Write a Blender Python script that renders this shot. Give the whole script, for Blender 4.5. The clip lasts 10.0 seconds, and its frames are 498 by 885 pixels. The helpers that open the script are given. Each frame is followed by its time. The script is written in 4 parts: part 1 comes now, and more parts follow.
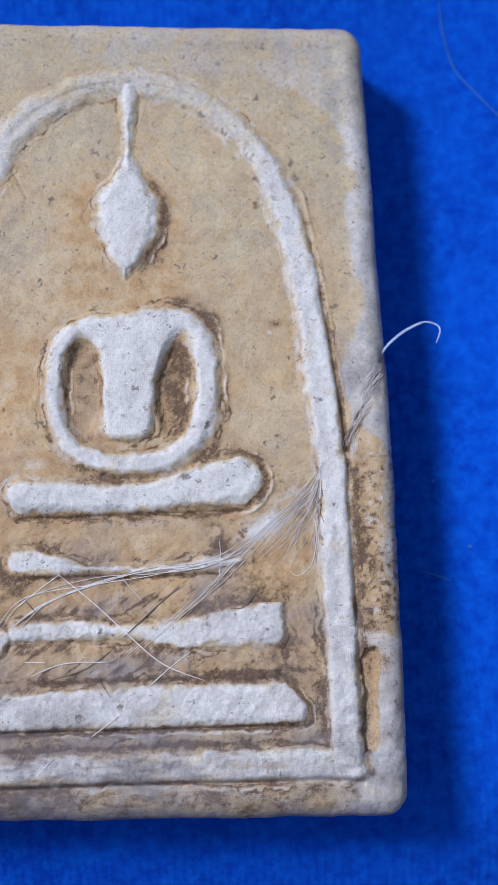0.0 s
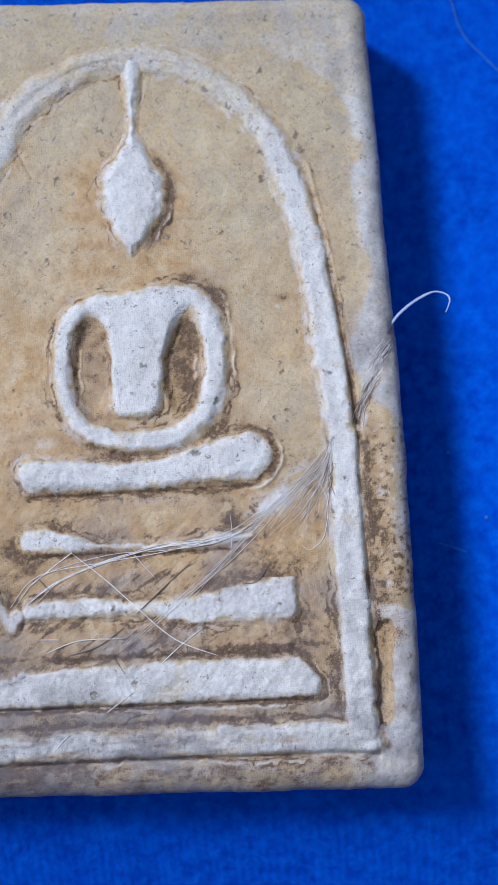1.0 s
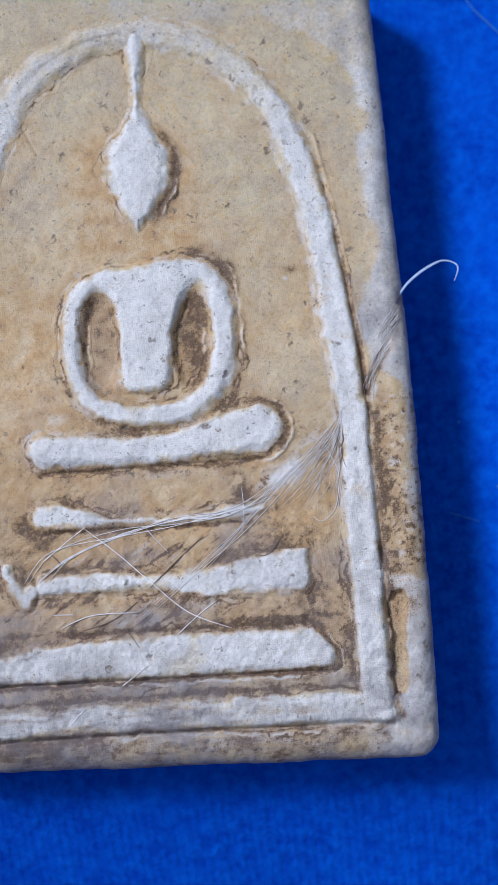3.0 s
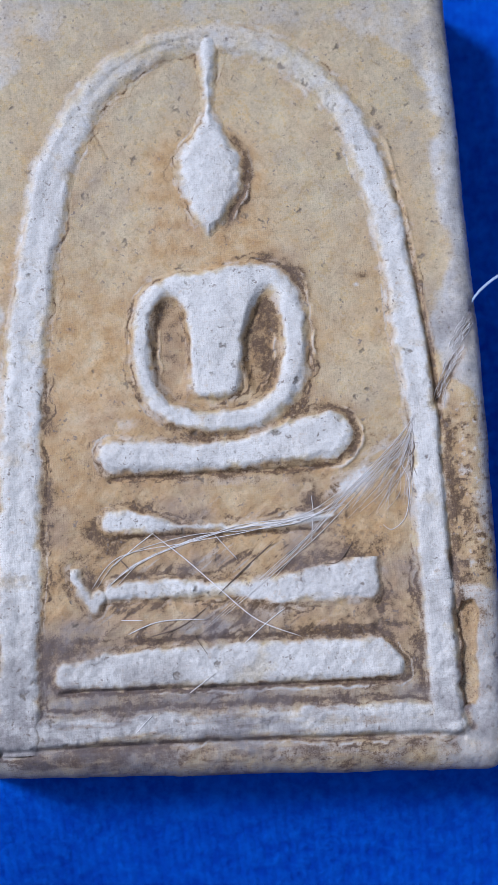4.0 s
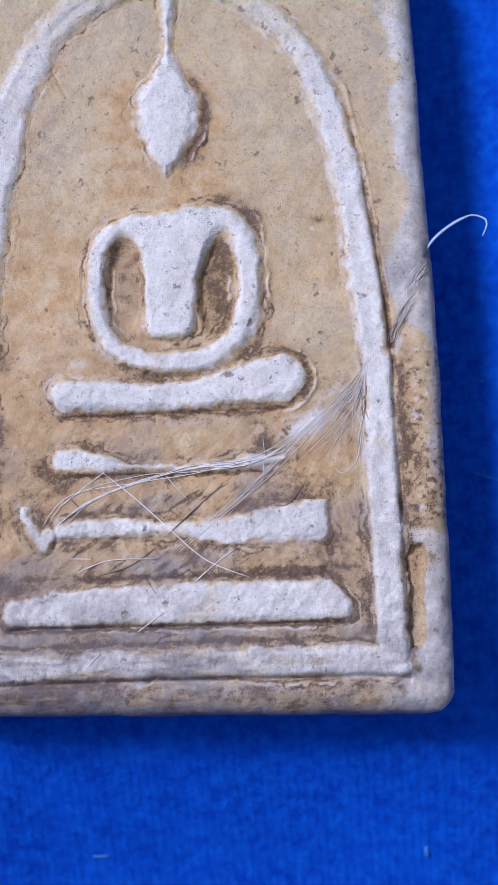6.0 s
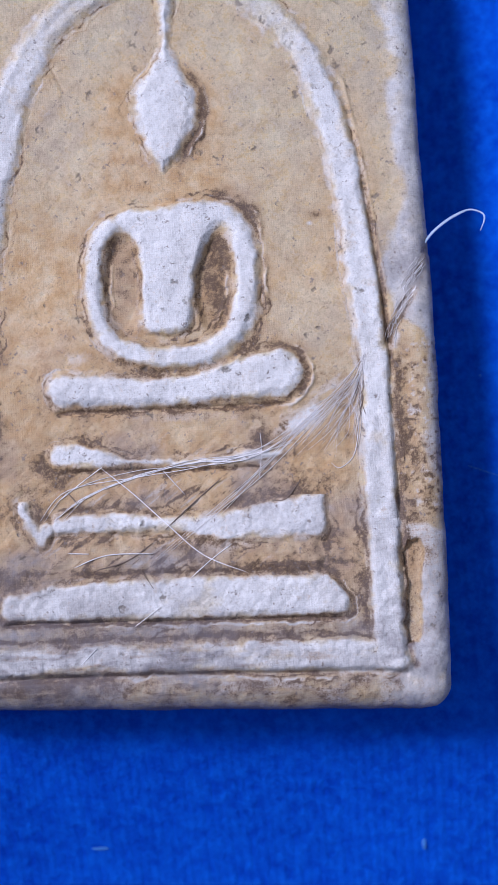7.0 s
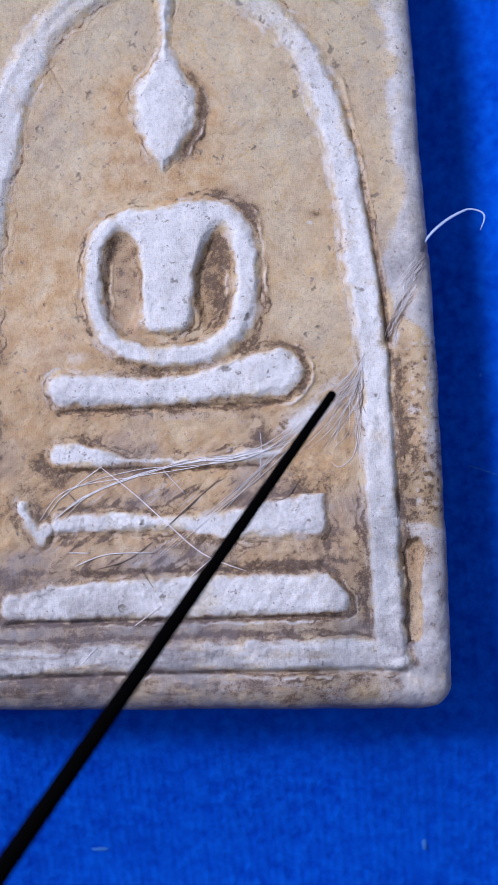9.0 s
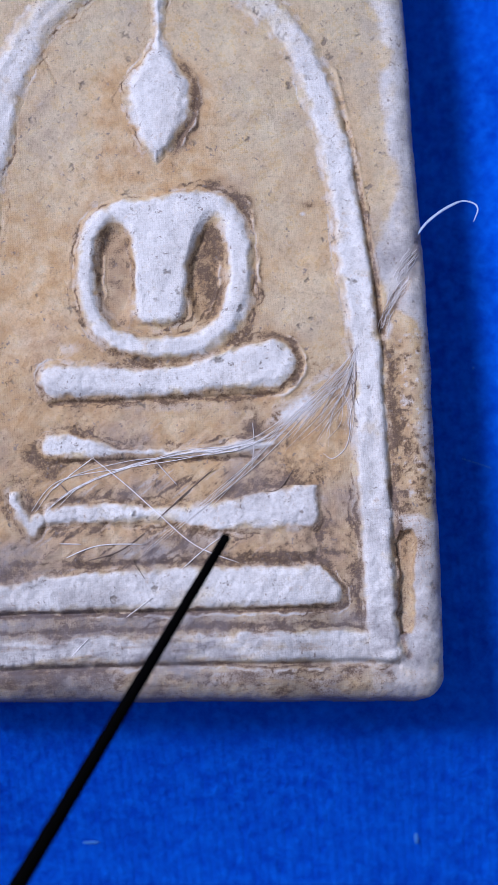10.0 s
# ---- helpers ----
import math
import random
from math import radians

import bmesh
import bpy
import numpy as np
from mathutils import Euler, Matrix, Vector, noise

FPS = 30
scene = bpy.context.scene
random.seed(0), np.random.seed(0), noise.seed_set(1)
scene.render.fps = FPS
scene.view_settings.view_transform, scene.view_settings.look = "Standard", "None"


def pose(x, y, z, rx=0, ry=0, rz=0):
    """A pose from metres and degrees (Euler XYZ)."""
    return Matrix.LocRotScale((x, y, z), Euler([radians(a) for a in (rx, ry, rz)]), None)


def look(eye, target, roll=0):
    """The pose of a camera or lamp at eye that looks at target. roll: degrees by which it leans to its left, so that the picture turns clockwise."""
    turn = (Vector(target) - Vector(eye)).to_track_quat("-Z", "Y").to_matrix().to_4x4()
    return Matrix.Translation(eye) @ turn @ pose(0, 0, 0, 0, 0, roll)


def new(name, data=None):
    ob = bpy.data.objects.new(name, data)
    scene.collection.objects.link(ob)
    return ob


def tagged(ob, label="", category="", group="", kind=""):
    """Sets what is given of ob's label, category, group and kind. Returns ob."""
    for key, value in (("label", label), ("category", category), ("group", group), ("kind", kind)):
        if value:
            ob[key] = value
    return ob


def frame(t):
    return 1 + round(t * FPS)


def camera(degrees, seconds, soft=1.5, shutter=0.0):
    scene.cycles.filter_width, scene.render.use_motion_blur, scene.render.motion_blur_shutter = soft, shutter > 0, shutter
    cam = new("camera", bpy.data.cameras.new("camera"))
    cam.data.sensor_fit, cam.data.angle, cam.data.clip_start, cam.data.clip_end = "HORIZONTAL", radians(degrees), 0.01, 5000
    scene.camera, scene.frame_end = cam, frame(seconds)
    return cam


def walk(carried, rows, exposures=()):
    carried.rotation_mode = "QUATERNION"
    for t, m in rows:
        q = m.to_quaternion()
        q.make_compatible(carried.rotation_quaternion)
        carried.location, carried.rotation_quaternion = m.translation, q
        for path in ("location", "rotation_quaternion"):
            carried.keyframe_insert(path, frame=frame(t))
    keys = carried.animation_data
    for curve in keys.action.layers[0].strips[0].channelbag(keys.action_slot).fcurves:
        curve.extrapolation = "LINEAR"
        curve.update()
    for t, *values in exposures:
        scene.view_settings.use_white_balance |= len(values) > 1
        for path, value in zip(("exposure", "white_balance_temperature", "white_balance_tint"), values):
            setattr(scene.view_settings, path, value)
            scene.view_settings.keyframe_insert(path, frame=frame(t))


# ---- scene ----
# Close view of a small pressed clay tablet on a blue cloth. Relief is worked out in millimetres and stored in metres.
cam = camera(23.0, 10.0, soft=1.35)
cam.data.dof.use_dof, cam.data.dof.focus_distance, cam.data.dof.aperture_fstop = True, 0.0566, 62
walk(cam, [
    (0, pose(0.001181, 0.008379, 0.061604, 8.333, -4.188, -1.310)),
    (0.3, pose(0.003164, 0.008109, 0.061564, 7.429, -1.616, -2.221)),
    (1.05, pose(0.003164, 0.008109, 0.061564, 7.429, -1.616, -2.221)),
    (1.5, pose(0.003116, 0.006633, 0.061136, 8.132, -1.792, -3.265)),
    (2, pose(0.003695, 0.007302, 0.061456, 7.294, -1.254, -3.468)),
    (2.2, pose(0.003695, 0.007302, 0.061456, 7.294, -1.254, -3.468)),
    (3.3, pose(0.002861, 0.008110, 0.061611, 6.186, -0.273, -2.884)),
    (3.5, pose(0.002445, 0.008603, 0.061699, 5.951, 0.218, -2.689)),
    (4, pose(0.001074, 0.007845, 0.061175, 6.868, 0.082, -2.360)),
    (4.5, pose(0.001608, 0.006975, 0.061066, 6.746, -0.244, -1.905)),
    (5, pose(0.001723, 0.007070, 0.061088, 6.643, -0.131, -1.903)),
    (5.5, pose(0.001459, 0.006198, 0.060895, 7.098, -0.956, -1.633)),
    (6, pose(0.002531, 0.005619, 0.060957, 6.342, -0.724, -1.485)),
    (6.2, pose(0.002531, 0.005619, 0.060957, 6.342, -0.724, -1.485)),
    (7.3, pose(0.003165, 0.005965, 0.061097, 5.681, -0.250, -1.448)),
    (7.5, pose(0.003165, 0.005965, 0.061097, 5.681, -0.250, -1.448)),
    (8, pose(0.002987, 0.005799, 0.061070, 5.854, -0.424, -1.458)),
    (8.5, pose(0.003052, 0.005841, 0.061051, 5.846, -0.332, -1.455)),
    (9, pose(0.003050, 0.005645, 0.061017, 6.026, -0.335, -1.431)),
    (9.5, pose(0.002769, 0.005540, 0.061014, 6.071, -0.659, -1.445)),
    (10, pose(0.003121, 0.005077, 0.060843, 6.206, -0.616, -1.312)),
], exposures=[(0, -0.13, 6480, 12.0), (0.4, -0.12, 6350, 11.0), (2.2, -0.13, 6270, 9.5), (3.5, -0.14, 6350, 11.0), (4.5, -0.11, 6350, 13.0), (4.8, -0.09, 6650, 22.0), (5.2, -0.09, 6620, 22.0),
    (5.5, -0.08, 6480, 20.5), (6.2, -0.05, 6280, 20.5), (10, -0.03, 6150, 20.5)])

# ---- light: one soft lamp up on the far side, dim room light all round ----
world = bpy.data.worlds.new("world")
scene.world = world
world.use_nodes = True
world.node_tree.nodes["Background"].inputs["Color"].default_value = (0.60, 0.74, 1.0, 1)
world.node_tree.nodes["Background"].inputs["Strength"].default_value = 0.33
lamp_data = bpy.data.lights.new("lamp", "AREA")
lamp_data.shape, lamp_data.size, lamp_data.spread = "DISK", 0.10, radians(19)
lamp_data.energy, lamp_data.color = 0.0291, (0.86, 0.895, 1.0)
lamp = new("lamp", lamp_data)
lamp.matrix_world = look((-0.182, 0.125, 0.214), (0.004, 0.012, 0.004))


# ---- materials ----
def material(name):
    m = bpy.data.materials.new(name)
    m.use_nodes = True
    return m, m.node_tree.nodes, m.node_tree.links, m.node_tree.nodes["Principled BSDF"]


def noise_node(nodes, links, coord, scale, detail=4.0, rough=0.55, stretch=None):
    n = nodes.new("ShaderNodeTexNoise")
    n.inputs["Scale"].default_value = scale
    n.inputs["Detail"].default_value = detail
    n.inputs["Roughness"].default_value = rough
    src = coord
    if stretch:
        mp = nodes.new("ShaderNodeMapping")
        mp.inputs["Scale"].default_value = stretch
        links.new(coord, mp.inputs["Vector"])
        src = mp.outputs["Vector"]
    links.new(src, n.inputs["Vector"])
    return n.outputs["Fac"]


def ramp(nodes, links, fac, lo, hi, a=(0, 0, 0, 1), b=(1, 1, 1, 1)):
    r = nodes.new("ShaderNodeValToRGB")
    r.color_ramp.elements[0].position, r.color_ramp.elements[1].position = lo, hi
    r.color_ramp.elements[0].color, r.color_ramp.elements[1].color = a, b
    links.new(fac, r.inputs["Fac"])
    return r.outputs["Color"]


def mix(nodes, links, fac, a, b):
    m = nodes.new("ShaderNodeMix")
    m.data_type = "RGBA"
    for socket, value in ((m.inputs[0], fac), (m.inputs[6], a), (m.inputs[7], b)):
        if isinstance(value, (tuple, float, int)):
            socket.default_value = value
        else:
            links.new(value, socket)
    return m.outputs[2]


def calc(nodes, links, op, a, b, clamp=False):
    m = nodes.new("ShaderNodeMath")
    m.operation, m.use_clamp = op, clamp
    for socket, value in zip(m.inputs, (a, b)):
        if isinstance(value, (float, int)):
            socket.default_value = value
        else:
            links.new(value, socket)
    return m.outputs[0]


def attribute(nodes, name):
    a = nodes.new("ShaderNodeAttribute")
    a.attribute_name = name
    return a.outputs["Fac"]


def clay_material():
    """Old lime clay: ochre patina, worn white where rubbed, rusty stains, dirtied cracks, painted-in shade, dark pits.
    """
    m, N, L, bsdf = material("old_clay")
    co = N.new("ShaderNodeTexCoord").outputs["Object"]
    coarse = noise_node(N, L, co, 260, 5, 0.6)
    mid = noise_node(N, L, co, 1100, 5, 0.65)
    fine = noise_node(N, L, co, 5200, 4, 0.7)
    vfine = noise_node(N, L, co, 15000, 3, 0.7)
    ochre = mix(N, L, ramp(N, L, coarse, 0.35, 0.68), (0.735, 0.545, 0.30, 1), (0.755, 0.645, 0.415, 1))
    ochre = mix(N, L, ramp(N, L, mid, 0.42, 0.72), ochre, (0.55, 0.42, 0.26, 1))
    spot = noise_node(N, L, co, 2300, 5, 0.75)
    ochre = mix(N, L, calc(N, L, "MULTIPLY", ramp(N, L, spot, 0.50, 0.68), 0.62), ochre, (0.30, 0.21, 0.13, 1))
    ochre = mix(N, L, calc(N, L, "MULTIPLY", ramp(N, L, spot, 0.44, 0.30), 0.5), ochre, (0.72, 0.65, 0.52, 1))
    rusty = mix(N, L, ramp(N, L, mid, 0.3, 0.7), (0.80, 0.505, 0.25, 1), (0.56, 0.335, 0.15, 1))
    rust = calc(N, L, "MULTIPLY", attribute(N, "rust"), ramp(N, L, mid, 0.2, 0.62), True)
    col = mix(N, L, rust, ochre, rusty)
    white = mix(N, L, ramp(N, L, mid, 0.36, 0.7), (0.935, 0.93, 0.935, 1), (0.775, 0.77, 0.78, 1))
    white = mix(N, L, calc(N, L, "MULTIPLY", ramp(N, L, noise_node(N, L, co, 480, 5, 0.7), 0.45, 0.72), 0.45), white, (0.60, 0.56, 0.53, 1))
    wear = calc(N, L, "ADD", attribute(N, "pale"), calc(N, L, "MULTIPLY", calc(N, L, "SUBTRACT", mid, 0.5), 1.2))
    wear = calc(N, L, "ADD", wear, calc(N, L, "MULTIPLY", calc(N, L, "SUBTRACT", fine, 0.5), 0.7))
    col = mix(N, L, ramp(N, L, wear, 0.14, 0.86), col, white)
    # grey soiling and painted grey shade share this value
    soil_shade = calc(N, L, "MULTIPLY", attribute(N, "soil_shade"), ramp(N, L, mid, 0.15, 0.6))
    col = mix(N, L, soil_shade, col, mix(N, L, fine, (0.275, 0.255, 0.27, 1), (0.47, 0.45, 0.465, 1)))
    # real grime and painted shade share this value and turn brown
    dirt_shade = calc(N, L, "ADD", attribute(N, "grime_shade"), calc(N, L, "MULTIPLY", calc(N, L, "SUBTRACT", fine, 0.5), 1.4))
    dirt_shade = calc(N, L, "ADD", dirt_shade, calc(N, L, "MULTIPLY", calc(N, L, "SUBTRACT", vfine, 0.5), 1.3))
    brown = mix(N, L, ramp(N, L, dirt_shade, 0.45, 1.15), (0.50, 0.315, 0.16, 1), (0.140, 0.082, 0.048, 1))
    brown = mix(N, L, calc(N, L, "MULTIPLY", soil_shade, 0.85, True), brown, (0.17, 0.145, 0.16, 1))
    col = mix(N, L, ramp(N, L, dirt_shade, 0.12, 0.85), col, brown)
    jig = N.new("ShaderNodeTexNoise")
    jig.inputs["Scale"].default_value = 3000
    L.new(co, jig.inputs["Vector"])
    bend = N.new("ShaderNodeVectorMath")
    bend.operation = "MULTIPLY_ADD"
    L.new(jig.outputs["Color"], bend.inputs[0])
    bend.inputs[1].default_value = (0.0009, 0.0009, 0.0009)
    L.new(co, bend.inputs[2])
    bent = bend.outputs[0]
    cells = N.new("ShaderNodeTexVoronoi")
    cells.inputs["Scale"].default_value = 950
    cells.inputs["Randomness"].default_value = 1.0
    L.new(bent, cells.inputs["Vector"])
    pit = ramp(N, L, cells.outputs["Distance"], 0.09, 0.20, (1, 1, 1, 1), (0, 0, 0, 1))
    some = ramp(N, L, noise_node(N, L, co, 700, 2, 0.5), 0.50, 0.57)
    pit = calc(N, L, "MULTIPLY", calc(N, L, "MULTIPLY", pit, some), 0.75)
    col = mix(N, L, pit, col, (0.20, 0.16, 0.13, 1))
    dots = N.new("ShaderNodeTexVoronoi")
    dots.inputs["Scale"].default_value = 2700
    L.new(bent, dots.inputs["Vector"])
    dot = ramp(N, L, dots.outputs["Distance"], 0.14, 0.28, (1, 1, 1, 1), (0, 0, 0, 1))
    dot = calc(N, L, "MULTIPLY", dot, ramp(N, L, noise_node(N, L, co, 1300, 3, 0.6), 0.49, 0.58))
    col = mix(N, L, calc(N, L, "MULTIPLY", dot, 0.85), col, (0.26, 0.21, 0.19, 1))
    fleck = calc(N, L, "MULTIPLY", ramp(N, L, noise_node(N, L, bent, 6200, 3, 0.6), 0.57, 0.66), ramp(N, L, noise_node(N, L, co, 900, 3, 0.6), 0.42, 0.62))
    col = mix(N, L, calc(N, L, "MULTIPLY", fleck, 0.45), col, (0.20, 0.135, 0.095, 1))
    speck = calc(N, L, "ADD", calc(N, L, "MULTIPLY", fine, 0.5), calc(N, L, "MULTIPLY", vfine, 0.5))
    grain = ramp(N, L, speck, 0.38, 0.55, (0.75, 0.735, 0.72, 1), (1, 1, 1, 1))
    tint = N.new("ShaderNodeMix")
    tint.data_type, tint.blend_type = "RGBA", "MULTIPLY"
    tint.inputs[0].default_value = 1.0
    L.new(col, tint.inputs[6]), L.new(grain, tint.inputs[7])
    # faint imprint of a woven cloth
    weave = []
    for turn in (-4, 86):
        mp = N.new("ShaderNodeMapping")
        mp.inputs["Rotation"].default_value = (0, 0, radians(turn))
        L.new(co, mp.inputs["Vector"])
        wv = N.new("ShaderNodeTexWave")
        wv.inputs["Scale"].default_value = 2900
        wv.inputs["Distortion"].default_value = 0.6
        L.new(mp.outputs["Vector"], wv.inputs["Vector"])
        weave.append(wv.outputs["Fac"])
    weave = calc(N, L, "MULTIPLY", *weave)
    weave = calc(N, L, "MAXIMUM", weave, ramp(N, L, noise_node(N, L, co, 160, 3, 0.6), 0.48, 0.70))
    cross = N.new("ShaderNodeMix")
    cross.data_type, cross.blend_type = "RGBA", "MULTIPLY"
    cross.inputs[0].default_value = 1.0
    L.new(tint.outputs[2], cross.inputs[6])
    L.new(ramp(N, L, weave, 0.0, 0.7, (0.90, 0.895, 0.895, 1), (1, 1, 1, 1)), cross.inputs[7])
    L.new(cross.outputs[2], bsdf.inputs["Base Color"])
    L.new(ramp(N, L, mid, 0.3, 0.7, (0.5, 0.5, 0.5, 1), (0.72, 0.72, 0.72, 1)), bsdf.inputs["Roughness"])
    high = calc(N, L, "ADD", calc(N, L, "MULTIPLY", mid, 0.7), calc(N, L, "ADD", calc(N, L, "MULTIPLY", fine, 0.4), calc(N, L, "MULTIPLY", vfine, 0.22)))
    high = calc(N, L, "SUBTRACT", high, calc(N, L, "MULTIPLY", pit, 0.6))
    high = calc(N, L, "ADD", high, calc(N, L, "MULTIPLY", weave, 0.09))
    bump = N.new("ShaderNodeBump")
    bump.inputs["Strength"].default_value = 0.7
    bump.inputs["Distance"].default_value = 0.00012
    L.new(high, bump.inputs["Height"])
    L.new(bump.outputs["Normal"], bsdf.inputs["Normal"])
    return m


def cloth_material():
    """Blue brushed cloth with a fine weave and a short nap."""
    m, N, L, bsdf = material("blue_cloth")
    co = N.new("ShaderNodeTexCoord").outputs["Object"]
    broad = noise_node(N, L, co, 190, 4, 0.6)
    nap = noise_node(N, L, co, 1500, 5, 0.7)
    col = mix(N, L, ramp(N, L, broad, 0.3, 0.7), (0.0005, 0.043, 0.44, 1), (0.0009, 0.072, 0.60, 1))
    col = mix(N, L, ramp(N, L, nap, 0.38, 0.88), col, (0.004, 0.155, 0.84, 1))
    L.new(col, bsdf.inputs["Base Color"])
    bsdf.inputs["Roughness"].default_value = 0.9
    bsdf.inputs["Specular IOR Level"].default_value = 0.05
    bsdf.inputs["Sheen Weight"].default_value = 0.05
    bsdf.inputs["Sheen Tint"].default_value = (0.05, 0.45, 1.0, 1)
    wave = N.new("ShaderNodeTexWave")
    wave.inputs["Scale"].default_value = 720
    wave.inputs["Distortion"].default_value = 2.2
    wave.inputs["Detail"].default_value = 3.0
    wave.inputs["Detail Scale"].default_value = 2.5
    turned = N.new("ShaderNodeMapping")
    turned.inputs["Rotation"].default_value = (0, 0, radians(-4))
    L.new(co, turned.inputs["Vector"])
    L.new(turned.outputs["Vector"], wave.inputs["Vector"])
    high = calc(N, L, "ADD", nap, calc(N, L, "MULTIPLY", wave.outputs["Fac"], 0.10))
    bump = N.new("ShaderNodeBump")
    bump.inputs["Strength"].default_value = 0.45
    bump.inputs["Distance"].default_value = 0.0004
    L.new(high, bump.inputs["Height"])
    L.new(bump.outputs["Normal"], bsdf.inputs["Normal"])
    return m


def plain_material(name, color, rough, spec=0.5, alpha=1.0):
    m, N, L, bsdf = material(name)
    co = N.new("ShaderNodeTexCoord").outputs["Object"]
    n = noise_node(N, L, co, 2600, 3, 0.6)
    dark = tuple(c * 0.8 for c in color)
    L.new(mix(N, L, n, (*color, 1), (*dark, 1)), bsdf.inputs["Base Color"])
    bsdf.inputs["Roughness"].default_value = rough
    bsdf.inputs["Specular IOR Level"].default_value = spec
    return m


def fibre_material():
    """Thin pale hair, each strand a little lighter or duller than the next."""
    m, N, L, bsdf = material("pale_fibre")
    info = N.new("ShaderNodeObjectInfo")
    co = N.new("ShaderNodeTexCoord").outputs["Object"]
    worn = calc(N, L, "ADD", calc(N, L, "MULTIPLY", info.outputs["Random"], 0.7), calc(N, L, "MULTIPLY", noise_node(N, L, co, 1500, 3, 0.6), 0.4))
    L.new(ramp(N, L, worn, 0.1, 0.95, (0.62, 0.58, 0.57, 1), (0.92, 0.90, 0.93, 1)), bsdf.inputs["Base Color"])
    bsdf.inputs["Roughness"].default_value = 0.42
    return m


CLAY = clay_material()
CLOTH = cloth_material()
FIBRE = fibre_material()
DARK_FIBRE = plain_material("brown_fibre", (0.20, 0.14, 0.11), 0.6)
HAIR = plain_material("blue_white_hair", (0.50, 0.66, 0.92), 0.45)
BLACK = plain_material("black_lacquer", (0.0012, 0.0012, 0.0014), 0.9, 0.02)
LINT = plain_material("blue_grey_lint", (0.045, 0.20, 0.62), 0.8, 0.2)

# ---- relief of the tablet, all in millimetres ----
tables = np.random.default_rng(7).random((12, 128, 128))


def grain(x, y, size, k=0):
    """Smooth value noise, -1 to 1, with cells of the given size."""
    u, v = np.asarray(x) / size + 31.7, np.asarray(y) / size + 17.3
    i, j = np.floor(u).astype(int), np.floor(v).astype(int)
    a, b = u - i, v - j
    a, b = a * a * (3 - 2 * a), b * b * (3 - 2 * b)
    g = tables[k % 12]
    p, q = i % 128, j % 128
    p1, q1 = (i + 1) % 128, (j + 1) % 128
    top = g[p, q] * (1 - a) + g[p1, q] * a
    low = g[p, q1] * (1 - a) + g[p1, q1] * a
    return (top * (1 - b) + low * b) * 2 - 1


def rough(x, y, size, k=0, octaves=4):
    total, amount = 0, 1.0
    for o in range(octaves):
        total = total + amount * grain(x, y, size / 2 ** o, k + o)
        amount *= 0.55
    return total / 2.0


def ease(v):
    v = np.clip(v, 0, 1)
    return v * v * (3 - 2 * v)


def spline(points, steps=12):
    """A smooth run of points through the given ones."""
    p = np.array([points[0], *points, points[-1]], float)
    out = []
    for a, b, c, d in zip(p, p[1:], p[2:], p[3:]):
        for t in np.arange(steps) / steps:
            out.append(0.5 * (2 * b + (c - a) * t + (2 * a - 5 * b + 4 * c - d) * t ** 2 + (3 * b - a - 3 * c + d) * t ** 3))
    return np.array([*out, p[-1]])


def along(x, y, line):
    """Distance to a run of points, the side (positive on its left), and how far along (0 to 1)."""
    best, side, far = np.full(np.shape(x), 1e9), np.zeros(np.shape(x)), np.zeros(np.shape(x))
    for n, (a, b) in enumerate(zip(line, line[1:])):
        d = b - a
        t = np.clip(((x - a[0]) * d[0] + (y - a[1]) * d[1]) / max(d @ d, 1e-9), 0, 1)
        px, py = x - a[0] - t * d[0], y - a[1] - t * d[1]
        r = np.hypot(px, py)
        near = r < best
        best = np.where(near, r, best)
        side = np.where(near, np.sign(d[0] * (y - a[1]) - d[1] * (x - a[0])), side)
        far = np.where(near, (n + t) / (len(line) - 1), far)
    return best, side, far


def bar(x, y, stations):
    """Signed distance to a level bar given by stations (x, middle y, half height), with round ends."""
    s = np.array(stations, float)
    xc = np.clip(x, s[0, 0], s[-1, 0])
    mid, half = np.interp(xc, s[:, 0], s[:, 1]), np.interp(xc, s[:, 0], s[:, 2])
    return np.hypot(x - xc, y - mid) - half


def corner_cut(a, b, r):
    """Meets two distances with a corner of radius r."""
    a, b = a + r, b + r
    return np.hypot(np.maximum(a, 0), np.maximum(b, 0)) + np.minimum(np.maximum(a, b), 0) - r


# the arch, from the foot of one leg over the top to the other
ARCH_HALF = ((9.92, 1.6), (9.76, 6.5), (9.64, 11.6), (9.52, 15.6), (9.1, 20.0), (8.48, 24.2), (7.75, 27.8), (6.55, 30.6), (5.1, 32.4), (2.8, 33.95))
ARCH = spline([(-x + 0.16, y) for x, y in ARCH_HALF] + [(0.0, 34.5)] + [(x - 0.10, y) for x, y in ARCH_HALF[::-1]], 6)
GROOVE = spline([(8.25, 28.9), (8.95, 25.6), (9.5, 22.0), (9.95, 18.8), (10.2, 16.0), (10.25, 12.9), (10.37, 10.2), (10.42, 7.6), (10.5, 5.0), (10.55, 2.2), (10.9, 1.3)], 5)
CUT = spline([(9.95, 16.0), (10.9, 17.7), (11.7, 19.2), (12.2, 21.0)], 5)


def wobble(x, y, amount=0.11):
    return (x + amount * rough(x, y, 1.1, 0, 3) + 0.065 * grain(x, y, 0.42, 2) + 0.035 * grain(x, y, 0.19, 5),
            y + amount * rough(x, y, 1.1, 4, 3) + 0.065 * grain(x, y, 0.42, 9) + 0.035 * grain(x, y, 0.19, 8))


def soft_min(a, b, k=0.3):
    h = np.clip(0.5 + 0.5 * (b - a) / k, 0, 1)
    return b + (a - b) * h - k * h * (1 - h)


